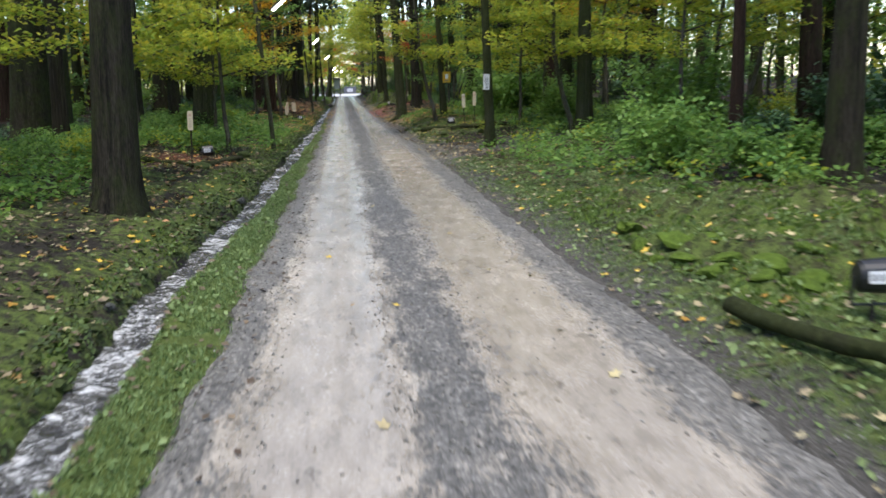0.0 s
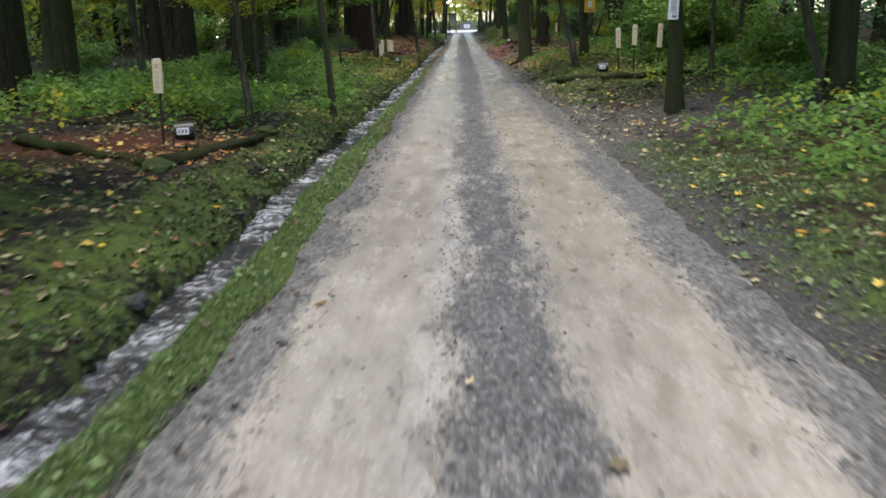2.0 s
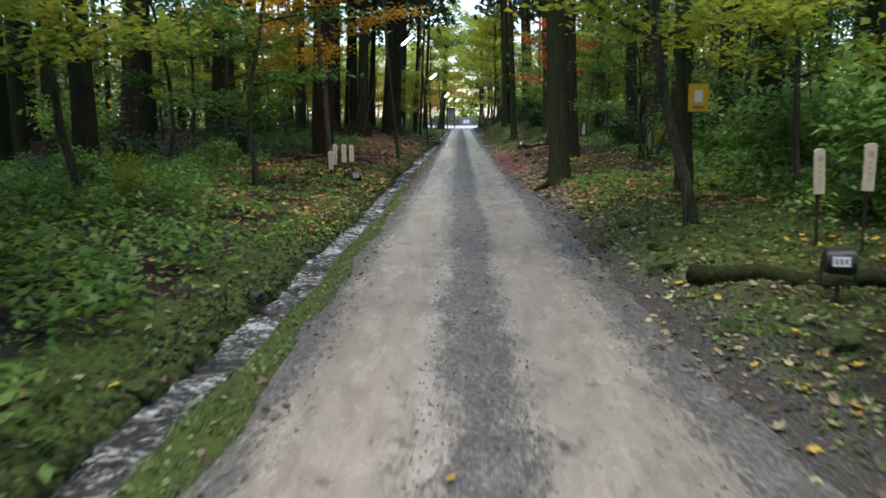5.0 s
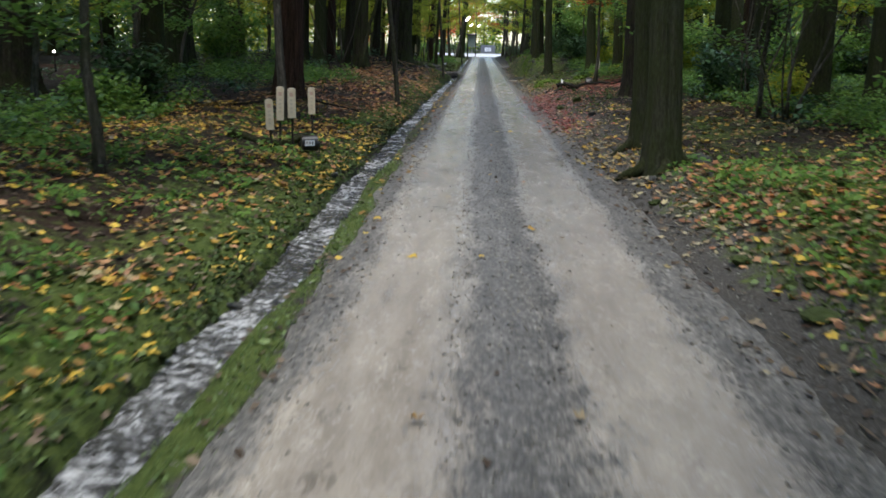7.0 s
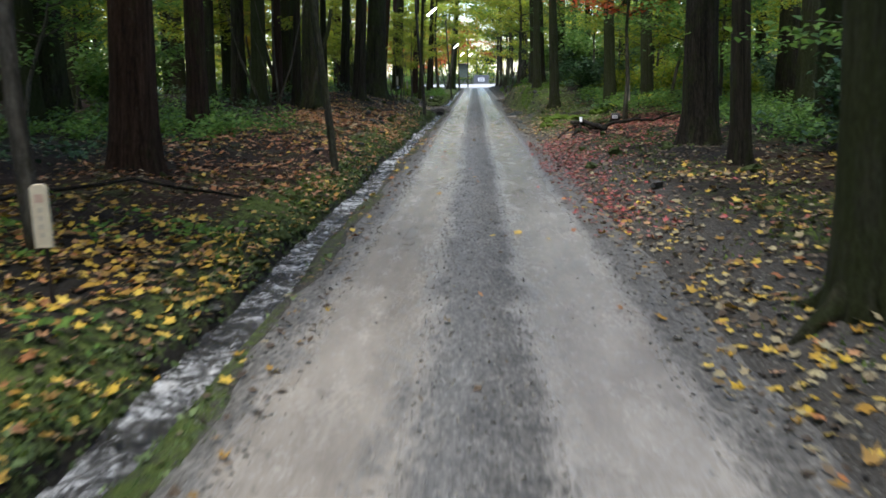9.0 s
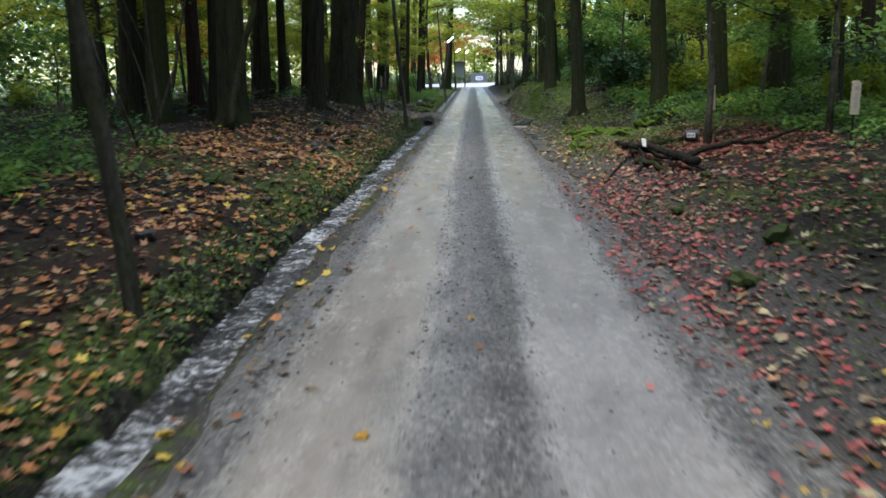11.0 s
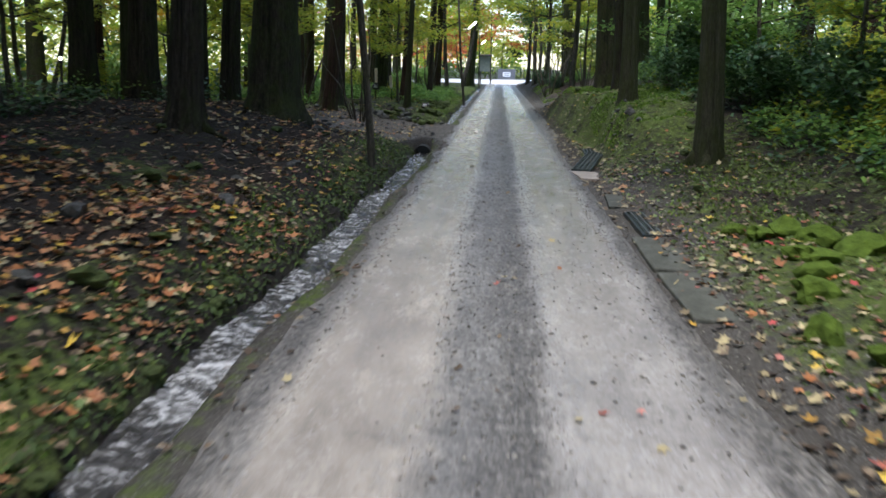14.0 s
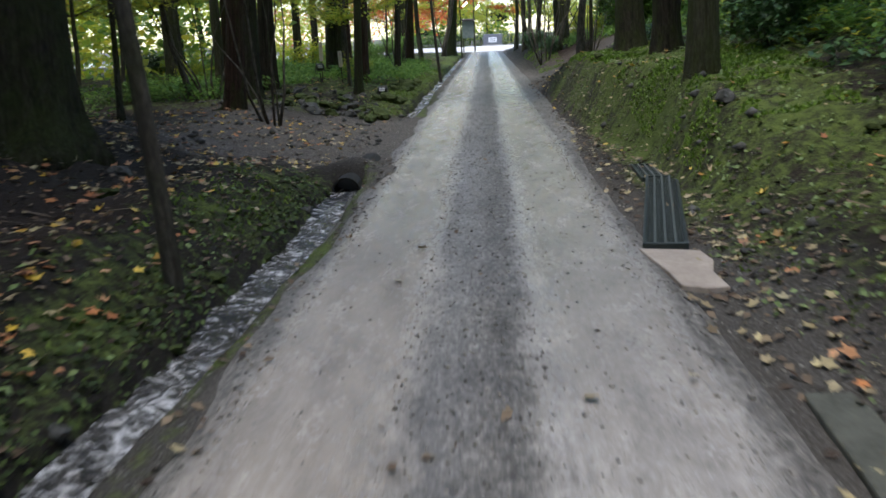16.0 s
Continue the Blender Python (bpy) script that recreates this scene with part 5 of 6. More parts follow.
for u, y, turn, lift in [(-2.27, 41.5, 20, 0.02), (2.62, 28.7, -5, 0.22), (3.3, 59.6, -8, 0.06), (2.48, 7.3, -6, 0.16), (-3.0, 19.9, 12, 0.14), (-2.2, 85.4, 0, 0.06), (-4.25, 89.0, 20, 0.3)]:
    floodlight(u, y, turn, 0, lift)


def board_on_tree(name, label, u, y, z0, z1, w, mat, bars, tilt=0.0):
    at = Matrix.Translation((cx(y) + u, y, (z0 + z1) / 2)) @ pose(0, 0, 0, 0, tilt, 0)
    ob = thing(name, label, "sign", "", at)
    bm = bmesh.new()
    box(bm, w, 0.008, z1 - z0, None, 0.002)
    sheet_ob = part("panel", bm, mat, ob)
    for x, z, bw, bh, m in bars:
        bm = bmesh.new()
        box(bm, bw, 0.003, bh, pose(x, -0.0055, z))
        part("printed_bar", bm, m, sheet_ob)
    bm = bmesh.new()
    box(bm, 0.012, 0.02, z1 - z0 + 0.05, pose(0, 0.012, 0), 0.002)
    part("backing_strip", bm, M_STAKE, ob)
    return ob


board_on_tree("notice_sheet", "white notice sheet fixed to a tree trunk", 2.97, 24.345, 1.39, 1.76, 0.15, M_WHITE,
              [(-0.03 + 0.022 * k, 0.02 - 0.03 * (k % 2), 0.009, 0.2, M_INK) for k in range(4)] + [(0.02, -0.14, 0.06, 0.03, M_INK)], 2)
board_on_tree("yellow_sign", "yellow plastic sign fixed to a tree trunk", 3.25, 35.15, 1.59, 1.97, 0.28, M_YELLOW, [(0, 0.02, 0.11, 0.16, M_WHITE), (0, -0.13, 0.16, 0.03, M_INK)], 0)


def lamp_post(u, y, lean, height=3.7):
    ob = thing("path_lamp", "thin mossy wooden lamp post with a lit tilted tube lamp", "street lamp", "lamp posts along the ditch", Matrix.Translation(on_land(u, y)) @ pose(0, 0, 0, 0, lean, 0))
    r = random.Random(int(y))
    zs = [-0.3, 0, 0.5, 1.2, 2, 2.8, height + 1.6]
    pts = [(0.02 * math.sin(z * 1.3 + y), 0.02 * math.cos(z * 1.1), z) for z in zs]
    part("pole", mesh_of("pole", *tube(pts, [0.062, 0.058, 0.055, 0.052, 0.05, 0.047, 0.04], 10, 0.08, r), M_POLE, True), None, ob)
    back = pose(0, 0, 0, 0, -lean, 0)
    bm = bmesh.new()
    box(bm, 0.3, 0.03, 0.03, back @ pose(0.12, -0.05, height - 0.2, 0, -40, 0), 0.006)
    part("arm", bm, M_STEEL, ob)
    bm = bmesh.new()
    box(bm, 0.44, 0.13, 0.05, back @ pose(0.28, -0.06, height + 0.03, 0, -40, 0), 0.015)
    head = part("head", bm, M_STEEL, ob)
    bm = bmesh.new()
    box(bm, 0.4, 0.1, 0.045, back @ pose(0.28, -0.06, height + 0.03, 0, -40, 0) @ pose(0, -0.02, -0.045), 0.02)
    part("tube", bm, M_TUBE, head, "lit white lamp tube")
    return ob


for u, y, lean, h in [(-2.15, 24.9, -4, 3.45), (-2.0, 50.9, -5, 3.75), (-1.72, 69.7, -3.5, 3.5), (-1.42, 96.3, -4, 3.5), (-1.5, 130.0, -1, 3.6), (-0.75, 146.0, 0, 3.7)]:
    lamp_post(u, y, lean, h)


def garden_lamp(u, y, z):
    """A thin post with a small lit globe."""
    base = on_land(u, y, -0.1)
    ob = thing("garden_lamp", "small lit globe lamp on a thin dark post", "lamp", "globe lamps among the trees", Matrix.Translation(base))
    h = z - base.z
    part("post", mesh_of("post", *tube([(0, 0, 0), (0, 0, h * 0.5), (0.01, 0, h - 0.05)], [0.03, 0.027, 0.024], 8), M_STAKE, True), None, ob)
    bm = bmesh.new()
    bmesh.ops.create_cone(bm, cap_ends=True, segments=12, radius1=0.045, radius2=0.03, depth=0.04, matrix=pose(0, 0, h - 0.06))
    part("collar", bm, M_BLACK, ob)
    bm = bmesh.new()
    bmesh.ops.create_uvsphere(bm, u_segments=14, v_segments=10, radius=0.028, matrix=pose(0, 0, h - 0.01))
    part("globe", bm, M_TUBE, ob, "lit white glass globe")
    return ob


garden_lamp(-7.7, 73.0, 1.55)
garden_lamp(-11.8, 55.0, 1.1)


M_BARE_LOG = bark("bare_dark_log", (0.008, 0.007, 0.006), (0.05, 0.042, 0.034), 0.3)


def log(points, radius, label, seed=1, name="log", taper=0.6):
    r = random.Random(seed)
    pts = [on_land(u, y, dz) for u, y, dz in points]
    fine = []
    for a, b in zip(pts, pts[1:]):
        fine += [a.lerp(b, k / 5) + Vector((r.uniform(-1, 1), r.uniform(-1, 1), r.uniform(-1, 1))) * radius * 0.45 for k in range(5)]
    fine.append(pts[-1])
    base = fine[0].copy()
    v, f = tube([p - base for p in fine], [radius * (1 - (1 - taper) * k / (len(fine) - 1)) for k in range(len(fine))], 11, 0.34, r)
    ob = new(name, mesh_of(name, v, f, M_BARE_LOG if "bare" in label or "gnarled" in label else M_LOG, True))
    ob.location = base
    return tagged(ob, label, name, "fallen wood")


MOSSY = "mossy fallen log lying on the forest floor"
log([(1.86, 7.75, 0.1), (2.1, 6.6, 0.1), (2.35, 5.3, 0.08)], 0.055, MOSSY, 1)
log([(-4.9, 20.1, 0.05), (-3.9, 19.4, 0.04), (-3.05, 18.95, 0.05)], 0.07, "weathered log edging a small planting bed", 2)
log([(-2.95, 19.0, 0.05), (-2.55, 21.4, 0.05)], 0.075, "weathered log edging a small planting bed", 3)
log([(1.9, 29.9, 0.08), (3.0, 29.1, 0.08), (4.6, 28.4, 0.1)], 0.085, MOSSY, 4)
log([(2.43, 61.1, 0.02), (2.37, 59.7, 0.12), (2.36, 58.25, 0.2), (2.47, 57.55, 0.2), (2.6, 56.3, 0.12)], 0.04, "long bare dark log across the red leaves", 5, taper=1.25)
log([(2.3, 59.0, 0.02), (2.24, 58.3, 0.14), (1.95, 57.6, 0.1), (1.66, 57.1, 0.0)], 0.026, "gnarled mossy root above the ground", 6, "root")
log([(2.36, 58.5, 0.1), (2.3, 57.9, 0.14), (2.07, 57.05, 0.04), (1.9, 56.5, 0.0)], 0.03, "gnarled mossy root above the ground", 7, "root")
log([(2.4, 58.4, 0.14), (2.5, 57.9, 0.08), (2.63, 57.2, 0.06), (2.7, 56.2, 0.02)], 0.028, "gnarled mossy root above the ground", 8, "root")
log([(2.2, 57.9, 0.1), (2.25, 57.2, 0.08), (2.31, 56.5, 0.0)], 0.045, "rotten mossy stub among roots", 15, "root")
log([(2.5, 57.1, 0.15), (2.9, 57.2, 0.15), (3.4, 57.8, 0.12), (3.9, 58.1, 0.1), (4.5, 58.3, 0.08)], 0.04, "bare dark log behind the red leaves", 17, taper=0.5)
log([(2.88, 60.8, 0.03), (3.2, 60.7, 0.05), (3.6, 60.5, 0.05)], 0.04, MOSSY, 16)
log([(-3.4, 41.9, 0.06), (-2.9, 42.1, 0.06), (-2.45, 42.4, 0.05)], 0.07, "rotten dark log behind the marker stakes", 11)
log([(-4.3, 45.5, 0.1), (-3.3, 46.6, 0.3), (-2.4, 47.3, 0.1)], 0.02, "thin bare fallen branch", 12, "branch")
log([(-4.2, 61.5, 0.05), (-4.0, 62.0, 1.2), (-3.7, 62.2, 2.6)], 0.075, "leaning dead stem by the ditch bank", 13, "dead_stem")
log([(3.0, 37.4, 0.05), (4.2, 36.6, 0.07)], 0.06, MOSSY, 14)

bm = bmesh.new()
box(bm, 0.07, 0.004, 0.13, pose(0, 0, 0, -35, 12, 20), 0.001)
tag = part("white_tag", bm, M_WHITE, None)
tag.location = on_land(2.33, 58.12, 0.26)
tagged(tag, "white plastic tag hanging on a bare log", "tag")


def rock_mesh(seed, mat):
    r = random.Random(seed)
    bm = bmesh.new()
    bmesh.ops.create_icosphere(bm, subdivisions=2, radius=0.5)
    off = Vector((r.random() * 50, r.random() * 50, 0))
    for v in bm.verts:
        v.co *= 0.8 + 0.65 * noise.noise(v.co * 1.8 + off) + 0.3 * noise.noise(v.co * 4.5 + off)
        v.co.z *= 0.75
    for f in bm.faces:
        f.smooth = False
    me = bpy.data.meshes.new("rock")
    bm.to_mesh(me)
    bm.free()
    me.materials.append(mat)
    return me


ROCKS_MOSS = [rock_mesh(k, M_ROCK_MOSS) for k in (2, 3, 4)]
M_VIVID = plain("vivid_moss", (0.035, 0.058, 0.009), (0.13, 0.2, 0.03), 0.95, 5, 0.15, 1.0, 0.03)
ROCKS_VIVID = [rock_mesh(k, M_VIVID) for k in (12, 14, 16)]
ROCKS_GREY = [rock_mesh(k, M_STONE) for k in (5, 7, 9)]


def rock(u, y, s, mossy=True, flat=1.0, pick=None):
    me = (pick or (ROCKS_MOSS if mossy else ROCKS_GREY))[int(rng.random() * 3)]
    ob = new("rock", me)
    ob.matrix_basis = Matrix.Translation(on_land(u, y, s * 0.14 * flat)) @ pose(0, 0, 0, rng.uniform(-15, 15), rng.uniform(-15, 15), rng.random() * 360) @ Matrix.Diagonal((s * rng.uniform(0.8, 1.4), s, s * rng.uniform(0.7, 1.1) * flat, 1))
    tagged(ob, "moss-covered stone on the forest floor" if mossy else "bare grey stone on the forest floor", "stone", "forest stones")


for u, y, s in [(-2.95, 18.8, 0.5), (-2.5, 21.6, 0.46), (1.8, 30.6, 0.4), (2.3, 27.7, 0.36),
                (2.75, 27.2, 0.34), (1.75, 28.3, 0.3), (3.3, 27.5, 0.3), (2.0, 31.6, 0.36), (1.6, 32.6, 0.3), (1.95, 33.4, 0.26), (1.75, 35.6, 0.14), (1.55, 38.9, 0.2),
                (1.75, 51.5, 0.3), (2.2, 52.2, 0.36), (2.9, 51.8, 0.4), (3.3, 48.9, 0.4), (1.9, 54.2, 0.26), (2.4, 55.1, 0.24), (2.15, 66.7, 0.22), (2.55, 69.7, 0.24), (3.1, 71.9, 0.3), (-2.3, 45.2, 0.3), (-2.6, 49.4, 0.24), (-2.9, 55.8, 0.3), (-2.3, 57.5, 0.24), (-2.7, 60.0, 0.2), (-2.2, 63.0, 0.22), (-3.1, 66.3, 0.28),
                (-2.6, 71.0, 0.24), (2.0, 80.0, 0.3), (-3.2, 70.4, 0.24)]:
    rock(u, y, s * 0.75)
for u, y, s in [(-2.5, 52.6, 0.2), (-3.2, 59.0, 0.22), (-2.4, 61.6, 0.16), (2.5, 41.0, 0.3), (2.1, 48.3, 0.26), (-2.9, 72.0, 0.2), (1.75, 40.1, 0.16), (2.0, 25.4, 0.16), (3.3, 24.2, 0.16), (2.3, 73.2, 0.2), (-2.15, 55.2, 0.18)]:
    rock(u, y, s, False)
# low mossy cushions beside the first log
for k in range(9):
    rock(1.95 + 1.7 * rng.random(), 6.6 + 3.6 * rng.random(), 0.14 + 0.2 * rng.random(), True, 0.55, ROCKS_VIVID if k % 3 else None)
for u, y, d in [(2.15, 10.7, 0.26), (2.05, 10.1, 0.24), (2.25, 9.8, 0.3), (2.15, 9.3, 0.26), (2.4, 9.1, 0.24), (2.2, 8.8, 0.28), (2.5, 8.6, 0.28), (2.65, 8.3, 0.26), (2.85, 8.7, 0.22), (2.45, 8.1, 0.24), (2.3, 8.3, 0.22), (2.9, 8.2, 0.26)]:
    rock(u, y, d, True, 0.7, ROCKS_VIVID)
# a row of flat mossy stones edging a bed, and mossy stones on the leaf bank
for u, y, d in [(2.36, 64.54, 0.3), (2.57, 64.4, 0.32), (2.76, 64.1, 0.42), (3.07, 64.05, 0.44), (3.45, 64.2, 0.42), (3.63, 64.25, 0.34), (2.28, 63.95, 0.26), (2.13, 63.1, 0.34), (2.0, 62.7, 0.3), (1.84, 62.0, 0.3), (1.95, 61.5, 0.22), (2.78, 62.9, 0.3), (2.3, 63.5, 0.26), (2.2, 64.6, 0.24), (2.05, 64.9, 0.18)]:
    rock(u, y, d * 1.1, True, 0.85, ROCKS_VIVID)
for u, y, d in [(-2.92, 63.3, 0.4), (-2.2, 61.9, 0.4), (-3.9, 67.6, 0.3), (-4.4, 73.4, 0.3), (-2.1, 62.9, 0.3), (-2.25, 60.4, 0.3), (-2.45, 60.0, 0.26), (-2.4, 60.8, 0.22), (-3.1, 65.1, 0.36), (-2.3, 59.2, 0.3), (-2.6, 61.4, 0.26), (-2.2, 64.4, 0.3), (-2.5, 65.9, 0.26), (-3.4, 61.6, 0.24), (-2.05, 58.0, 0.26), (-2.3, 67.4, 0.26)]:
    rock(u, y, d * 0.62, rng.random() < 0.6, 1.0)
for u, y, d in [(1.72, 35.0, 0.34), (1.85, 35.5, 0.26), (1.68, 36.3, 0.3), (2.3, 35.3, 0.3), (2.7, 37.4, 0.3)]:
    rock(u, y, d * 0.6, True, 0.8)
for k in range(90):
    q = rng.random()
    rock(-1.95 - 2.6 * q, 80.9 + 1.6 * q + 4.6 * rng.random() ** 1.2, 0.1 + 0.24 * rng.random() ** 1.5, rng.random() < 0.55)
for k in range(24):
    q = rng.random()
    rock(-1.72 - 0.55 * rng.random(), 80.6 + 12 * q, 0.2 + 0.26 * rng.random(), True)
y = 0.0
while y < 73.5:
    y += 0.5 + 0.8 * rng.random() ** 2
    rock(float(lip(y)) - DITCH_W + 0.05 - 0.1 * rng.random(), y, 0.09 + 0.09 * rng.random() ** 2, rng.random() < 0.75)


# ---- drains and slabs ----
M_GRATE = plain("worn_galvanised_bars", (0.05, 0.065, 0.06), (0.12, 0.14, 0.13), 0.5, 10, 0.5, 0.2, 0.003, 0.3)


def grate(u0, y0, turn, length, width):
    at = Matrix.Translation((cx(y0) + u0, y0, float(top(np.array(u0), np.array(y0))) + 0.012)) @ pose(0, 0, 0, 0, 0, turn)
    ob = thing("drain_grate", "dark steel drain grate let into the track edge", "drain grate", "drain grates", at)
    bm = bmesh.new()
    for x in (0, width):
        box(bm, 0.025, length, 0.05, pose(x, length / 2, 0), 0.003)
    for q in (0.0125, length - 0.0125):
        box(bm, width, 0.025, 0.046, pose(width / 2, q, 0), 0.003)
    part("frame", bm, M_STEEL, ob)
    # flat black sheet paints the shade below the bars
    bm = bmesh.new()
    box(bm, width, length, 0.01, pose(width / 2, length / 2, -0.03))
    part("shade_sheet", bm, M_BLACK, ob, "black sheet standing for the shade under the bars")
    for k in range(1, 4):
        bm = bmesh.new()
        box(bm, 0.016, length - 0.05, 0.03, pose(width * k / 4, length / 2, 0.008), 0.003)
        part("long_bar", bm, M_GRATE, ob, "worn grey-green bar")
    shared = bmesh.new()
    box(shared, width - 0.03, 0.007, 0.024)
    me = bpy.data.meshes.new("cross_bar")
    shared.to_mesh(me)
    shared.free()
    me.materials.append(M_GRATE)
    for k in range(int(length / 0.035) - 1):
        b2 = part("cross_bar", me, None, ob)
        b2.location = (width / 2, 0.035 * (k + 1), 0.002)
    return ob


grate(1.37, 65.3, 0.5, 1.35, 0.24)
grate(1.14, 70.6, -9.3, 2.85, 0.27)
grate(1.6, 73.42, -1.5, 0.95, 0.26)


def slab(u, y, sx, sy, turn, label, dz=0.02, mat=None):
    bm = bmesh.new()
    box(bm, sx, sy, 0.1, None, 0.012)
    bmesh.ops.subdivide_edges(bm, edges=list(bm.edges), cuts=2, use_grid_fill=True)
    for v in bm.verts:
        v.co += noise.noise_vector(v.co * 4 + Vector((u, y, 0))) * 0.012
    ob = part("concrete_slab", bm, mat or M_CONCRETE, None)
    ob.matrix_basis = Matrix.Translation((cx(y) + u, y, dz - 0.035)) @ pose(0, 0, 0, 0, 0, turn)
    tagged(ob, label, "slab")


M_TAN = plain("tan_concrete", (0.26, 0.22, 0.18), (0.44, 0.38, 0.32), 0.6, 4, 0.3, 0.35, 0.008)
# a flush broken slab, sunk in the gravel at the end of the grate
bm = bmesh.new()
rim = [(1.1, 70.56), (1.3, 70.52), (1.47, 70.46), (1.49, 70.2), (1.43, 69.95), (1.44, 69.62), (1.31, 69.6), (1.19, 69.68), (1.17, 70.0), (1.12, 70.3)]
lid = [bm.verts.new((cx(y) + u, y, 0.036 + 0.004 * math.sin(7 * y))) for u, y in rim]
foot = [bm.verts.new((v.co.x, v.co.y, -0.06)) for v in lid]
bm.faces.new(lid[::-1])
for k in range(len(rim)):
    q = (k + 1) % len(rim)
    bm.faces.new((lid[k], lid[q], foot[q], foot[k]))
bmesh.ops.recalc_face_normals(bm, faces=list(bm.faces))
bmesh.ops.bevel(bm, geom=[e for e in bm.edges if lid[0] in e.verts or abs(e.verts[0].co.z - e.verts[1].co.z) < 0.02 and e.verts[0].co.z > 0], offset=0.006, segments=1, affect="EDGES")
tagged(part("concrete_slab", bm, M_TAN, None), "pale broken concrete slab beside a drain grate", "slab")
M_OLD_SLAB = plain("mossy_concrete", (0.035, 0.038, 0.028), (0.12, 0.122, 0.1), 0.7, 5, 0.3, 0.4, 0.01)
slab(1.42, 64.6, 0.36, 1.3, 0, "mossy concrete drain cover along the track", 0.018, M_OLD_SLAB)
slab(1.42, 63.2, 0.36, 1.3, 1, "mossy concrete drain cover along the track", 0.018, M_OLD_SLAB)
slab(1.5, 67.6, 0.4, 1.0, -3, "worn concrete drain cover along the track", 0.018, M_OLD_SLAB)

at = Matrix.Translation((cx(73.8) + float(lip(73.8)) - DITCH_W / 2, 73.92, -0.08))
culvert = thing("culvert", "dark concrete culvert pipe under a side path", "culvert", "", at)
bm = bmesh.new()
ring = []
for yy, rad in ((0, 0.15), (0, 0.13), (2.0, 0.13), (2.0, 0.15)):
    ring.append([bm.verts.new((rad * math.cos(a * 0.314), yy, rad * math.sin(a * 0.314))) for a in range(20)])
for a in range(20):
    for k in range(4):
        p, q = ring[k], ring[(k + 1) % 4]
        bm.faces.new((p[a], p[(a + 1) % 20], q[(a + 1) % 20], q[a]))
bmesh.ops.recalc_face_normals(bm, faces=list(bm.faces))
part("pipe", bm, M_PIPE, culvert)
# black disc near the mouth stands in for shade deeper in the pipe
bm = bmesh.new()
bmesh.ops.create_circle(bm, cap_ends=True, segments=20, radius=0.135, matrix=pose(0, 0.2, 0, 90))
part("bore_shade_disc", bm, M_BLACK, culvert)


cedar(-4.3, 28.5, 0.64, 2, 2.8)

# ---- the clearing at the end of the track ----
U_LOT = np.concatenate([np.arange(-60, -4, 4.0), np.arange(-4, 6, 0.5), np.arange(6, 50, 4.0)])
lot = sheet("pavement", U_LOT, axis((140.5, 176.5, 1.5)), lambda u, y: 0.035 + 0 * u + 0.01 * wavy(u, y, 55, 0.6), M_PAVING)
tagged(lot, "pale bright paving of an open yard", "pavement")

sign = thing("stone_sign", "low dark granite entrance sign with a white plate", "sign", "", Matrix.Translation((cx(174) + 1.02, 174, 0.03)))
bm = bmesh.new()
box(bm, 2.2, 0.5, 1.3, pose(0, 0, 0.7), 0.04)
part("block", bm, M_STONE_DARK, sign)
bm = bmesh.new()
box(bm, 2.6, 0.8, 0.12, pose(0, 0, 0.06), 0.03)
part("plinth", bm, M_CONCRETE, sign)
bm = bmesh.new()
box(bm, 0.95, 0.03, 0.55, pose(0, -0.26, 0.68), 0.006)
plate = part("plate", bm, M_WHITE, sign, "white plate with dark writing")
for k in range(2):
    bm = bmesh.new()
    box(bm, 0.7, 0.01, 0.1, pose(0, -0.28, 0.78 - 0.2 * k))
    part("printed_bar", bm, M_INK, plate)

board = thing("notice_board", "weathered roofed notice board on a tall pole", "notice board", "", Matrix.Translation((cx(142) - 0.85, 142, 0.0)))
bm = bmesh.new()
box(bm, 0.95, 0.18, 1.4, pose(-0.4, 0, 1.85), 0.01)
part("panel", bm, M_BOARDGREEN, board)
bm = bmesh.new()
box(bm, 1.25, 0.5, 0.06, pose(-0.4, -0.1, 2.62, 12), 0.01)
part("roof", bm, M_STAKE, board, "dark sloping roof")
for x in (-0.8, 0.12):
    bm = bmesh.new()
    bmesh.ops.create_cone(bm, cap_ends=True, segments=12, radius1=0.055, radius2=0.045, depth=2.6 if x < 0 else 7.0, matrix=pose(x, 0.12, 1.25 if x < 0 else 3.4))
    part("post", bm, M_POLE, board)


def hedge(u, y, w, h, seed):
    g = np.random.default_rng(seed)
    n = 1100
    p = g.normal(0, 1, (n, 3))
    p /= np.abs(p).max(1, keepdims=True) ** 0.55 * np.linalg.norm(p, axis=1, keepdims=True) ** 0.45
    p = p * np.array([w / 2, 0.55, h / 2]) * (0.88 + 0.16 * g.random((n, 1)))
    p[:, 2] += h / 2
    ob = thing("clipped_shrub", "clipped rounded green shrub round an open yard", "shrub", "clipped shrubs", Matrix.Translation((cx(y) + u, y, 0.0)))
    v, f = leaves(p, 0.12, g, 0.3, 1.3)
    part("foliage", mesh_of("foliage", v, f, M_HEDGE), None, ob)
    part("trunk", mesh_of("trunk", *tube([(0, 0, -0.1), (0, 0, h * 0.6)], [0.08, 0.05], 7), M_GREY_BARK), None, ob)


for k, (u, h) in enumerate([(-9, 1.3), (-6.9, 1.5), (-4.8, 1.2), (-2.6, 1.5), (-0.4, 1.6), (2.0, 1.7), (4.2, 1.4), (6.4, 1.7), (8.6, 1.3), (10.8, 1.5)]):
    hedge(u, 179 + 1.2 * math.sin(k * 2.0), 2.0, h, 300 + k)


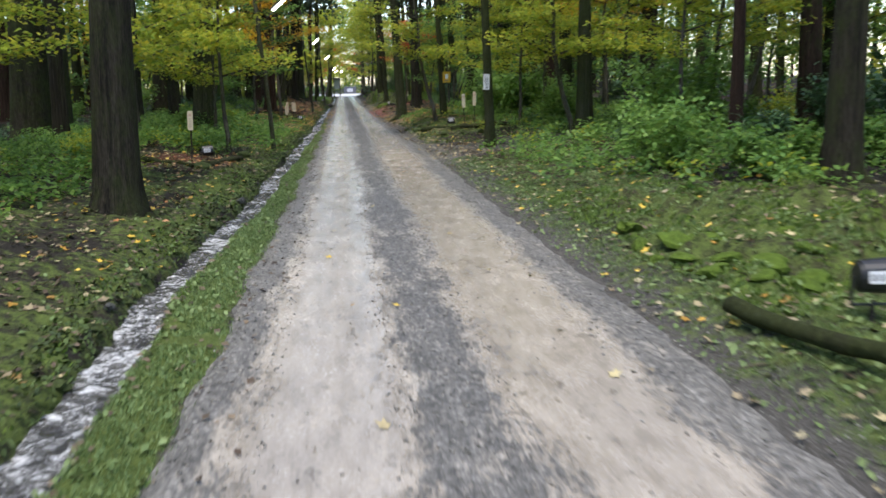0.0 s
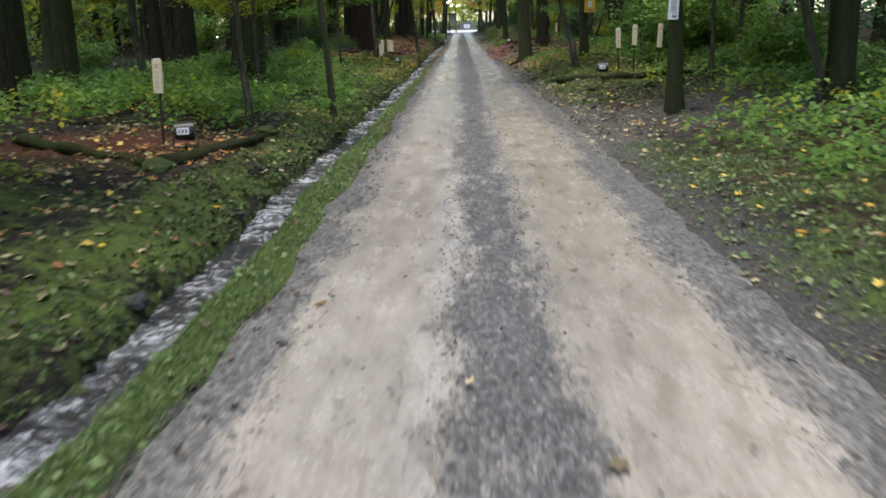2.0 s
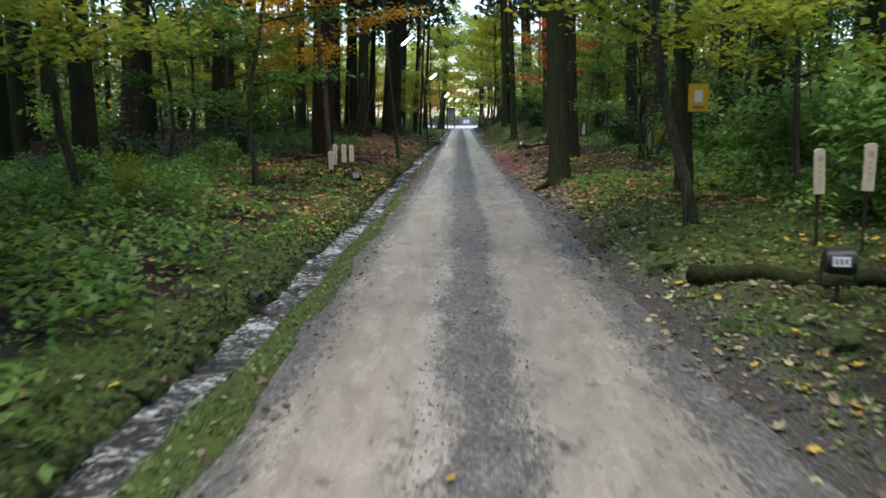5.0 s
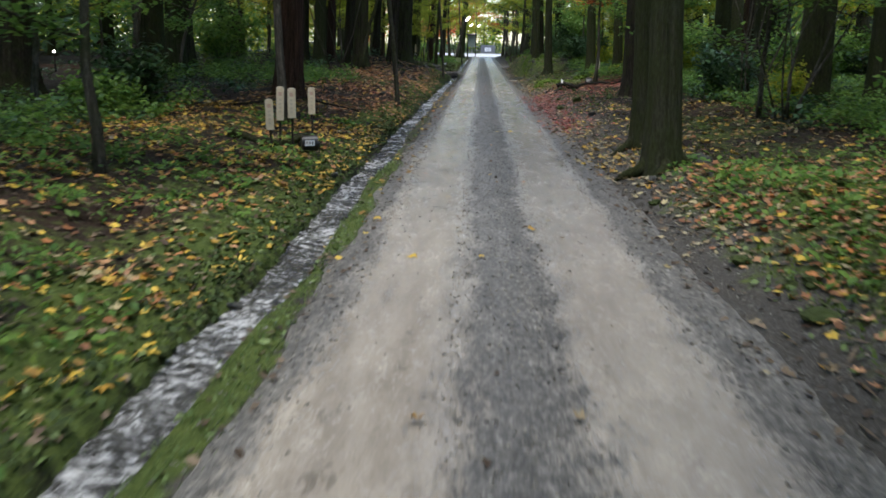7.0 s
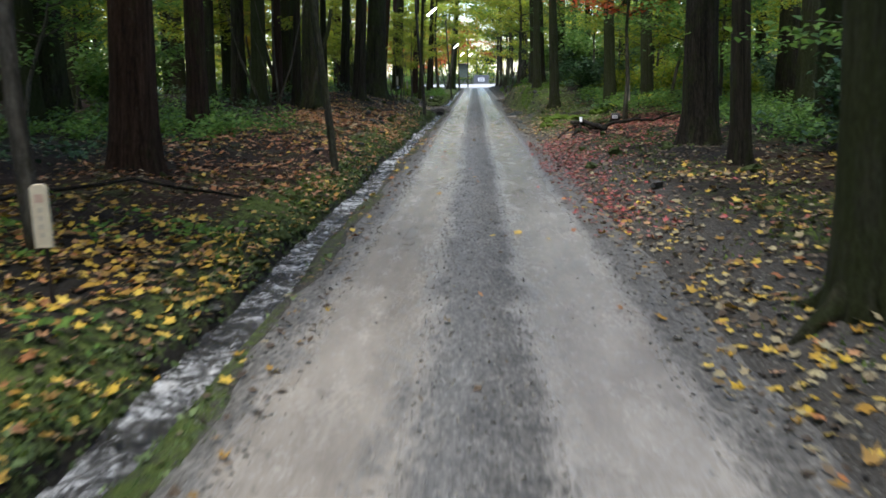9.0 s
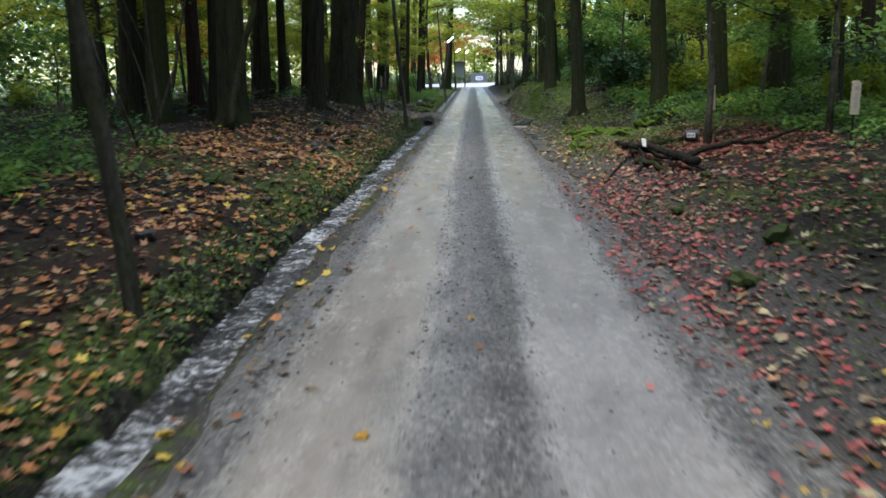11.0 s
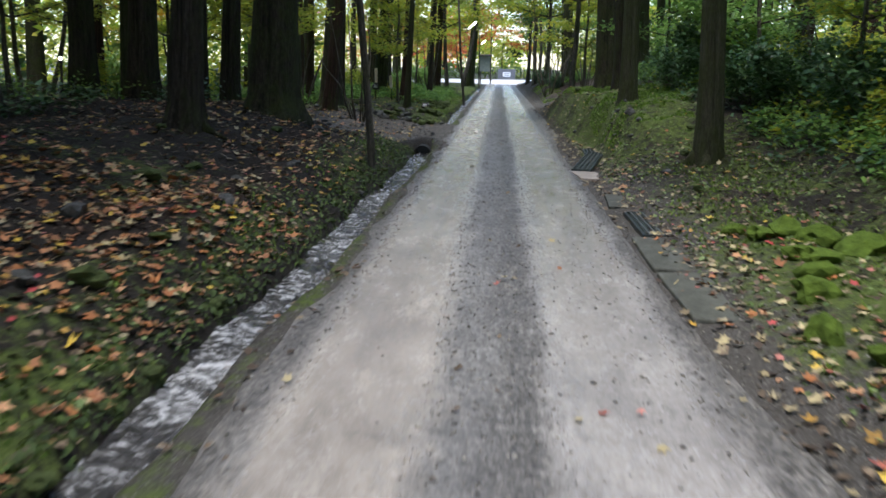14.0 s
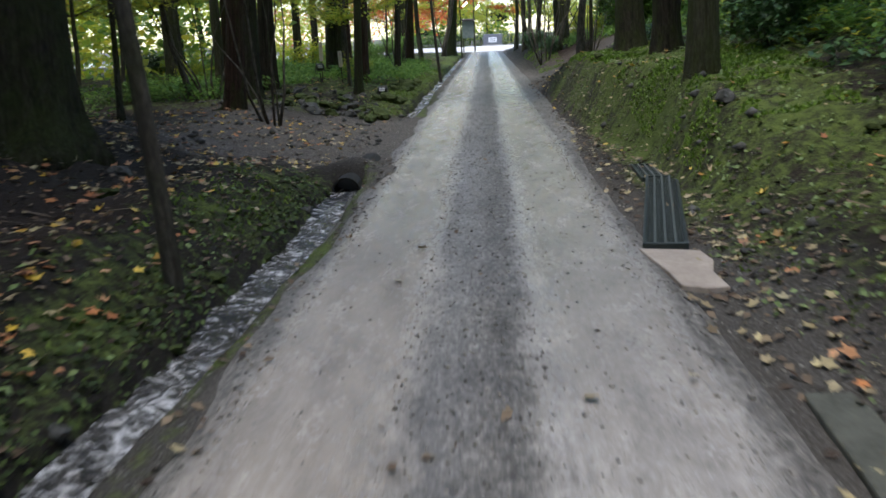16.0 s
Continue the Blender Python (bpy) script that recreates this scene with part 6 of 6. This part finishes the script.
# ---- far woods ----
def far_woods(name, label, mat, zones, size):
    out = []
    for u0, u1, y0, y1, z0, z1, n in zones:
        k = max(1, n // 140)
        cu, cy_ = scatter(k, u0, u1, y0, y1)
        cz = z0 + (z1 - z0) * rng.random(k)
        i = rng.integers(0, k, n)
        d = rng.normal(0, 1, (n, 3)) * np.array([1.5, 1.5, 0.75])
        yy = cy_[i] + d[:, 1]
        out.append(np.stack([cx(yy) + cu[i] + d[:, 0], yy, np.maximum(0.1, cz[i] + d[:, 2])], 1))
    v, f = leaves(np.concatenate(out), size, rng, 0.45, 1.5)
    tagged(new(name, mesh_of(name, v, f, mat)), label, "woods", kind="stuff")


far_woods("far_green_woods", "dense green foliage deep in the forest", M_LEAF_GREEN, [(-48, -19, -15, 98, 0.3, 7, 15000), (-44, -16, 70, 100, 0.3, 8, 8000), (-32, -14, 45, 85, 0.5, 9, 7000), (17, 46, -15, 140, 0.3, 8, 18000), (20, 46, 0, 50, 2, 12, 5000), (18, 46, -15, 130, 6, 13, 7000), (-46, -19, -15, 90, 6, 12, 6000), (-26, -10, 97, 106, 0.2, 3, 1500), (25, 70, 140, 210, 0, 12, 6000), (-14, 60, 205, 225, 0, 9, 3500), (-50, -20, 104, 116, 0.3, 7, 1500), (-60, -28, 116, 142, 0.3, 8, 2500), (-30, 30, -45, -20, 0, 9, 5000)], 0.26)
far_woods("far_dark_woods", "dark evergreen foliage deep in the forest", M_LEAF_DARK, [(-46, -14, -15, 95, 0.2, 6, 14000), (-40, -18, 75, 98, 0.2, 7, 4500), (-32, -15, 42, 82, 0.5, 9, 7000), (12, 44, -15, 140, 0.2, 7, 13000), (-14, 60, 214, 230, 4, 12, 2500)], 0.26)
far_woods("far_yellow_woods", "yellow-green autumn foliage among the far trunks", M_LEAF_LIME, [(-46, -13, -15, 98, 1.0, 6, 16000), (-30, -9, 98, 112, 0.5, 7, 3200), (-30, -13, 114, 136, 0.3, 6, 2000), (11, 40, -15, 140, 1.0, 7, 14000), (-16, 40, 190, 212, 0.5, 14, 14000), (-36, -24, 120, 190, 1, 5, 1500), (-12, -2.5, 128, 140, 4, 9, 1800), (-20, -7, 108, 126, 3, 8, 2200), (-16, -6.5, 118, 132, 0.5, 7, 1600), (-24, -9, 88, 104, 1.5, 8, 4200), (-46, -18, 98, 112, 0.4, 6, 3000), (-52, -24, 112, 126, 0.4, 7, 3000), (-58, -30, 126, 142, 0.4, 8, 3500)], 0.24)
far_woods("far_red_woods", "orange and red autumn foliage beyond the clearing", M_LEAF_RED, [(-18, 0, 186, 200, 4, 10, 2600), (-22, -8, 138, 160, 1.5, 6, 1500), (-8, -3, 150, 164, 2.5, 7, 900)], 0.22)
far_woods("far_hill_woods", "grey-green wooded hillside beyond the clearing", M_NEEDLE, [(-18, 90, 250, 290, 0, 22, 9000)], 0.9)
far_woods("far_hill_leaves", "pale green trees on a far wooded hillside", M_LEAF_GREEN, [(-22, 90, 228, 260, 0, 18, 14000)], 0.75)
far_woods("far_autumn_woods", "bright yellow-green autumn trees beyond the clearing", M_LEAF_LIME, [(-34, 40, 214, 227, 1.5, 17, 6000)], 0.5)
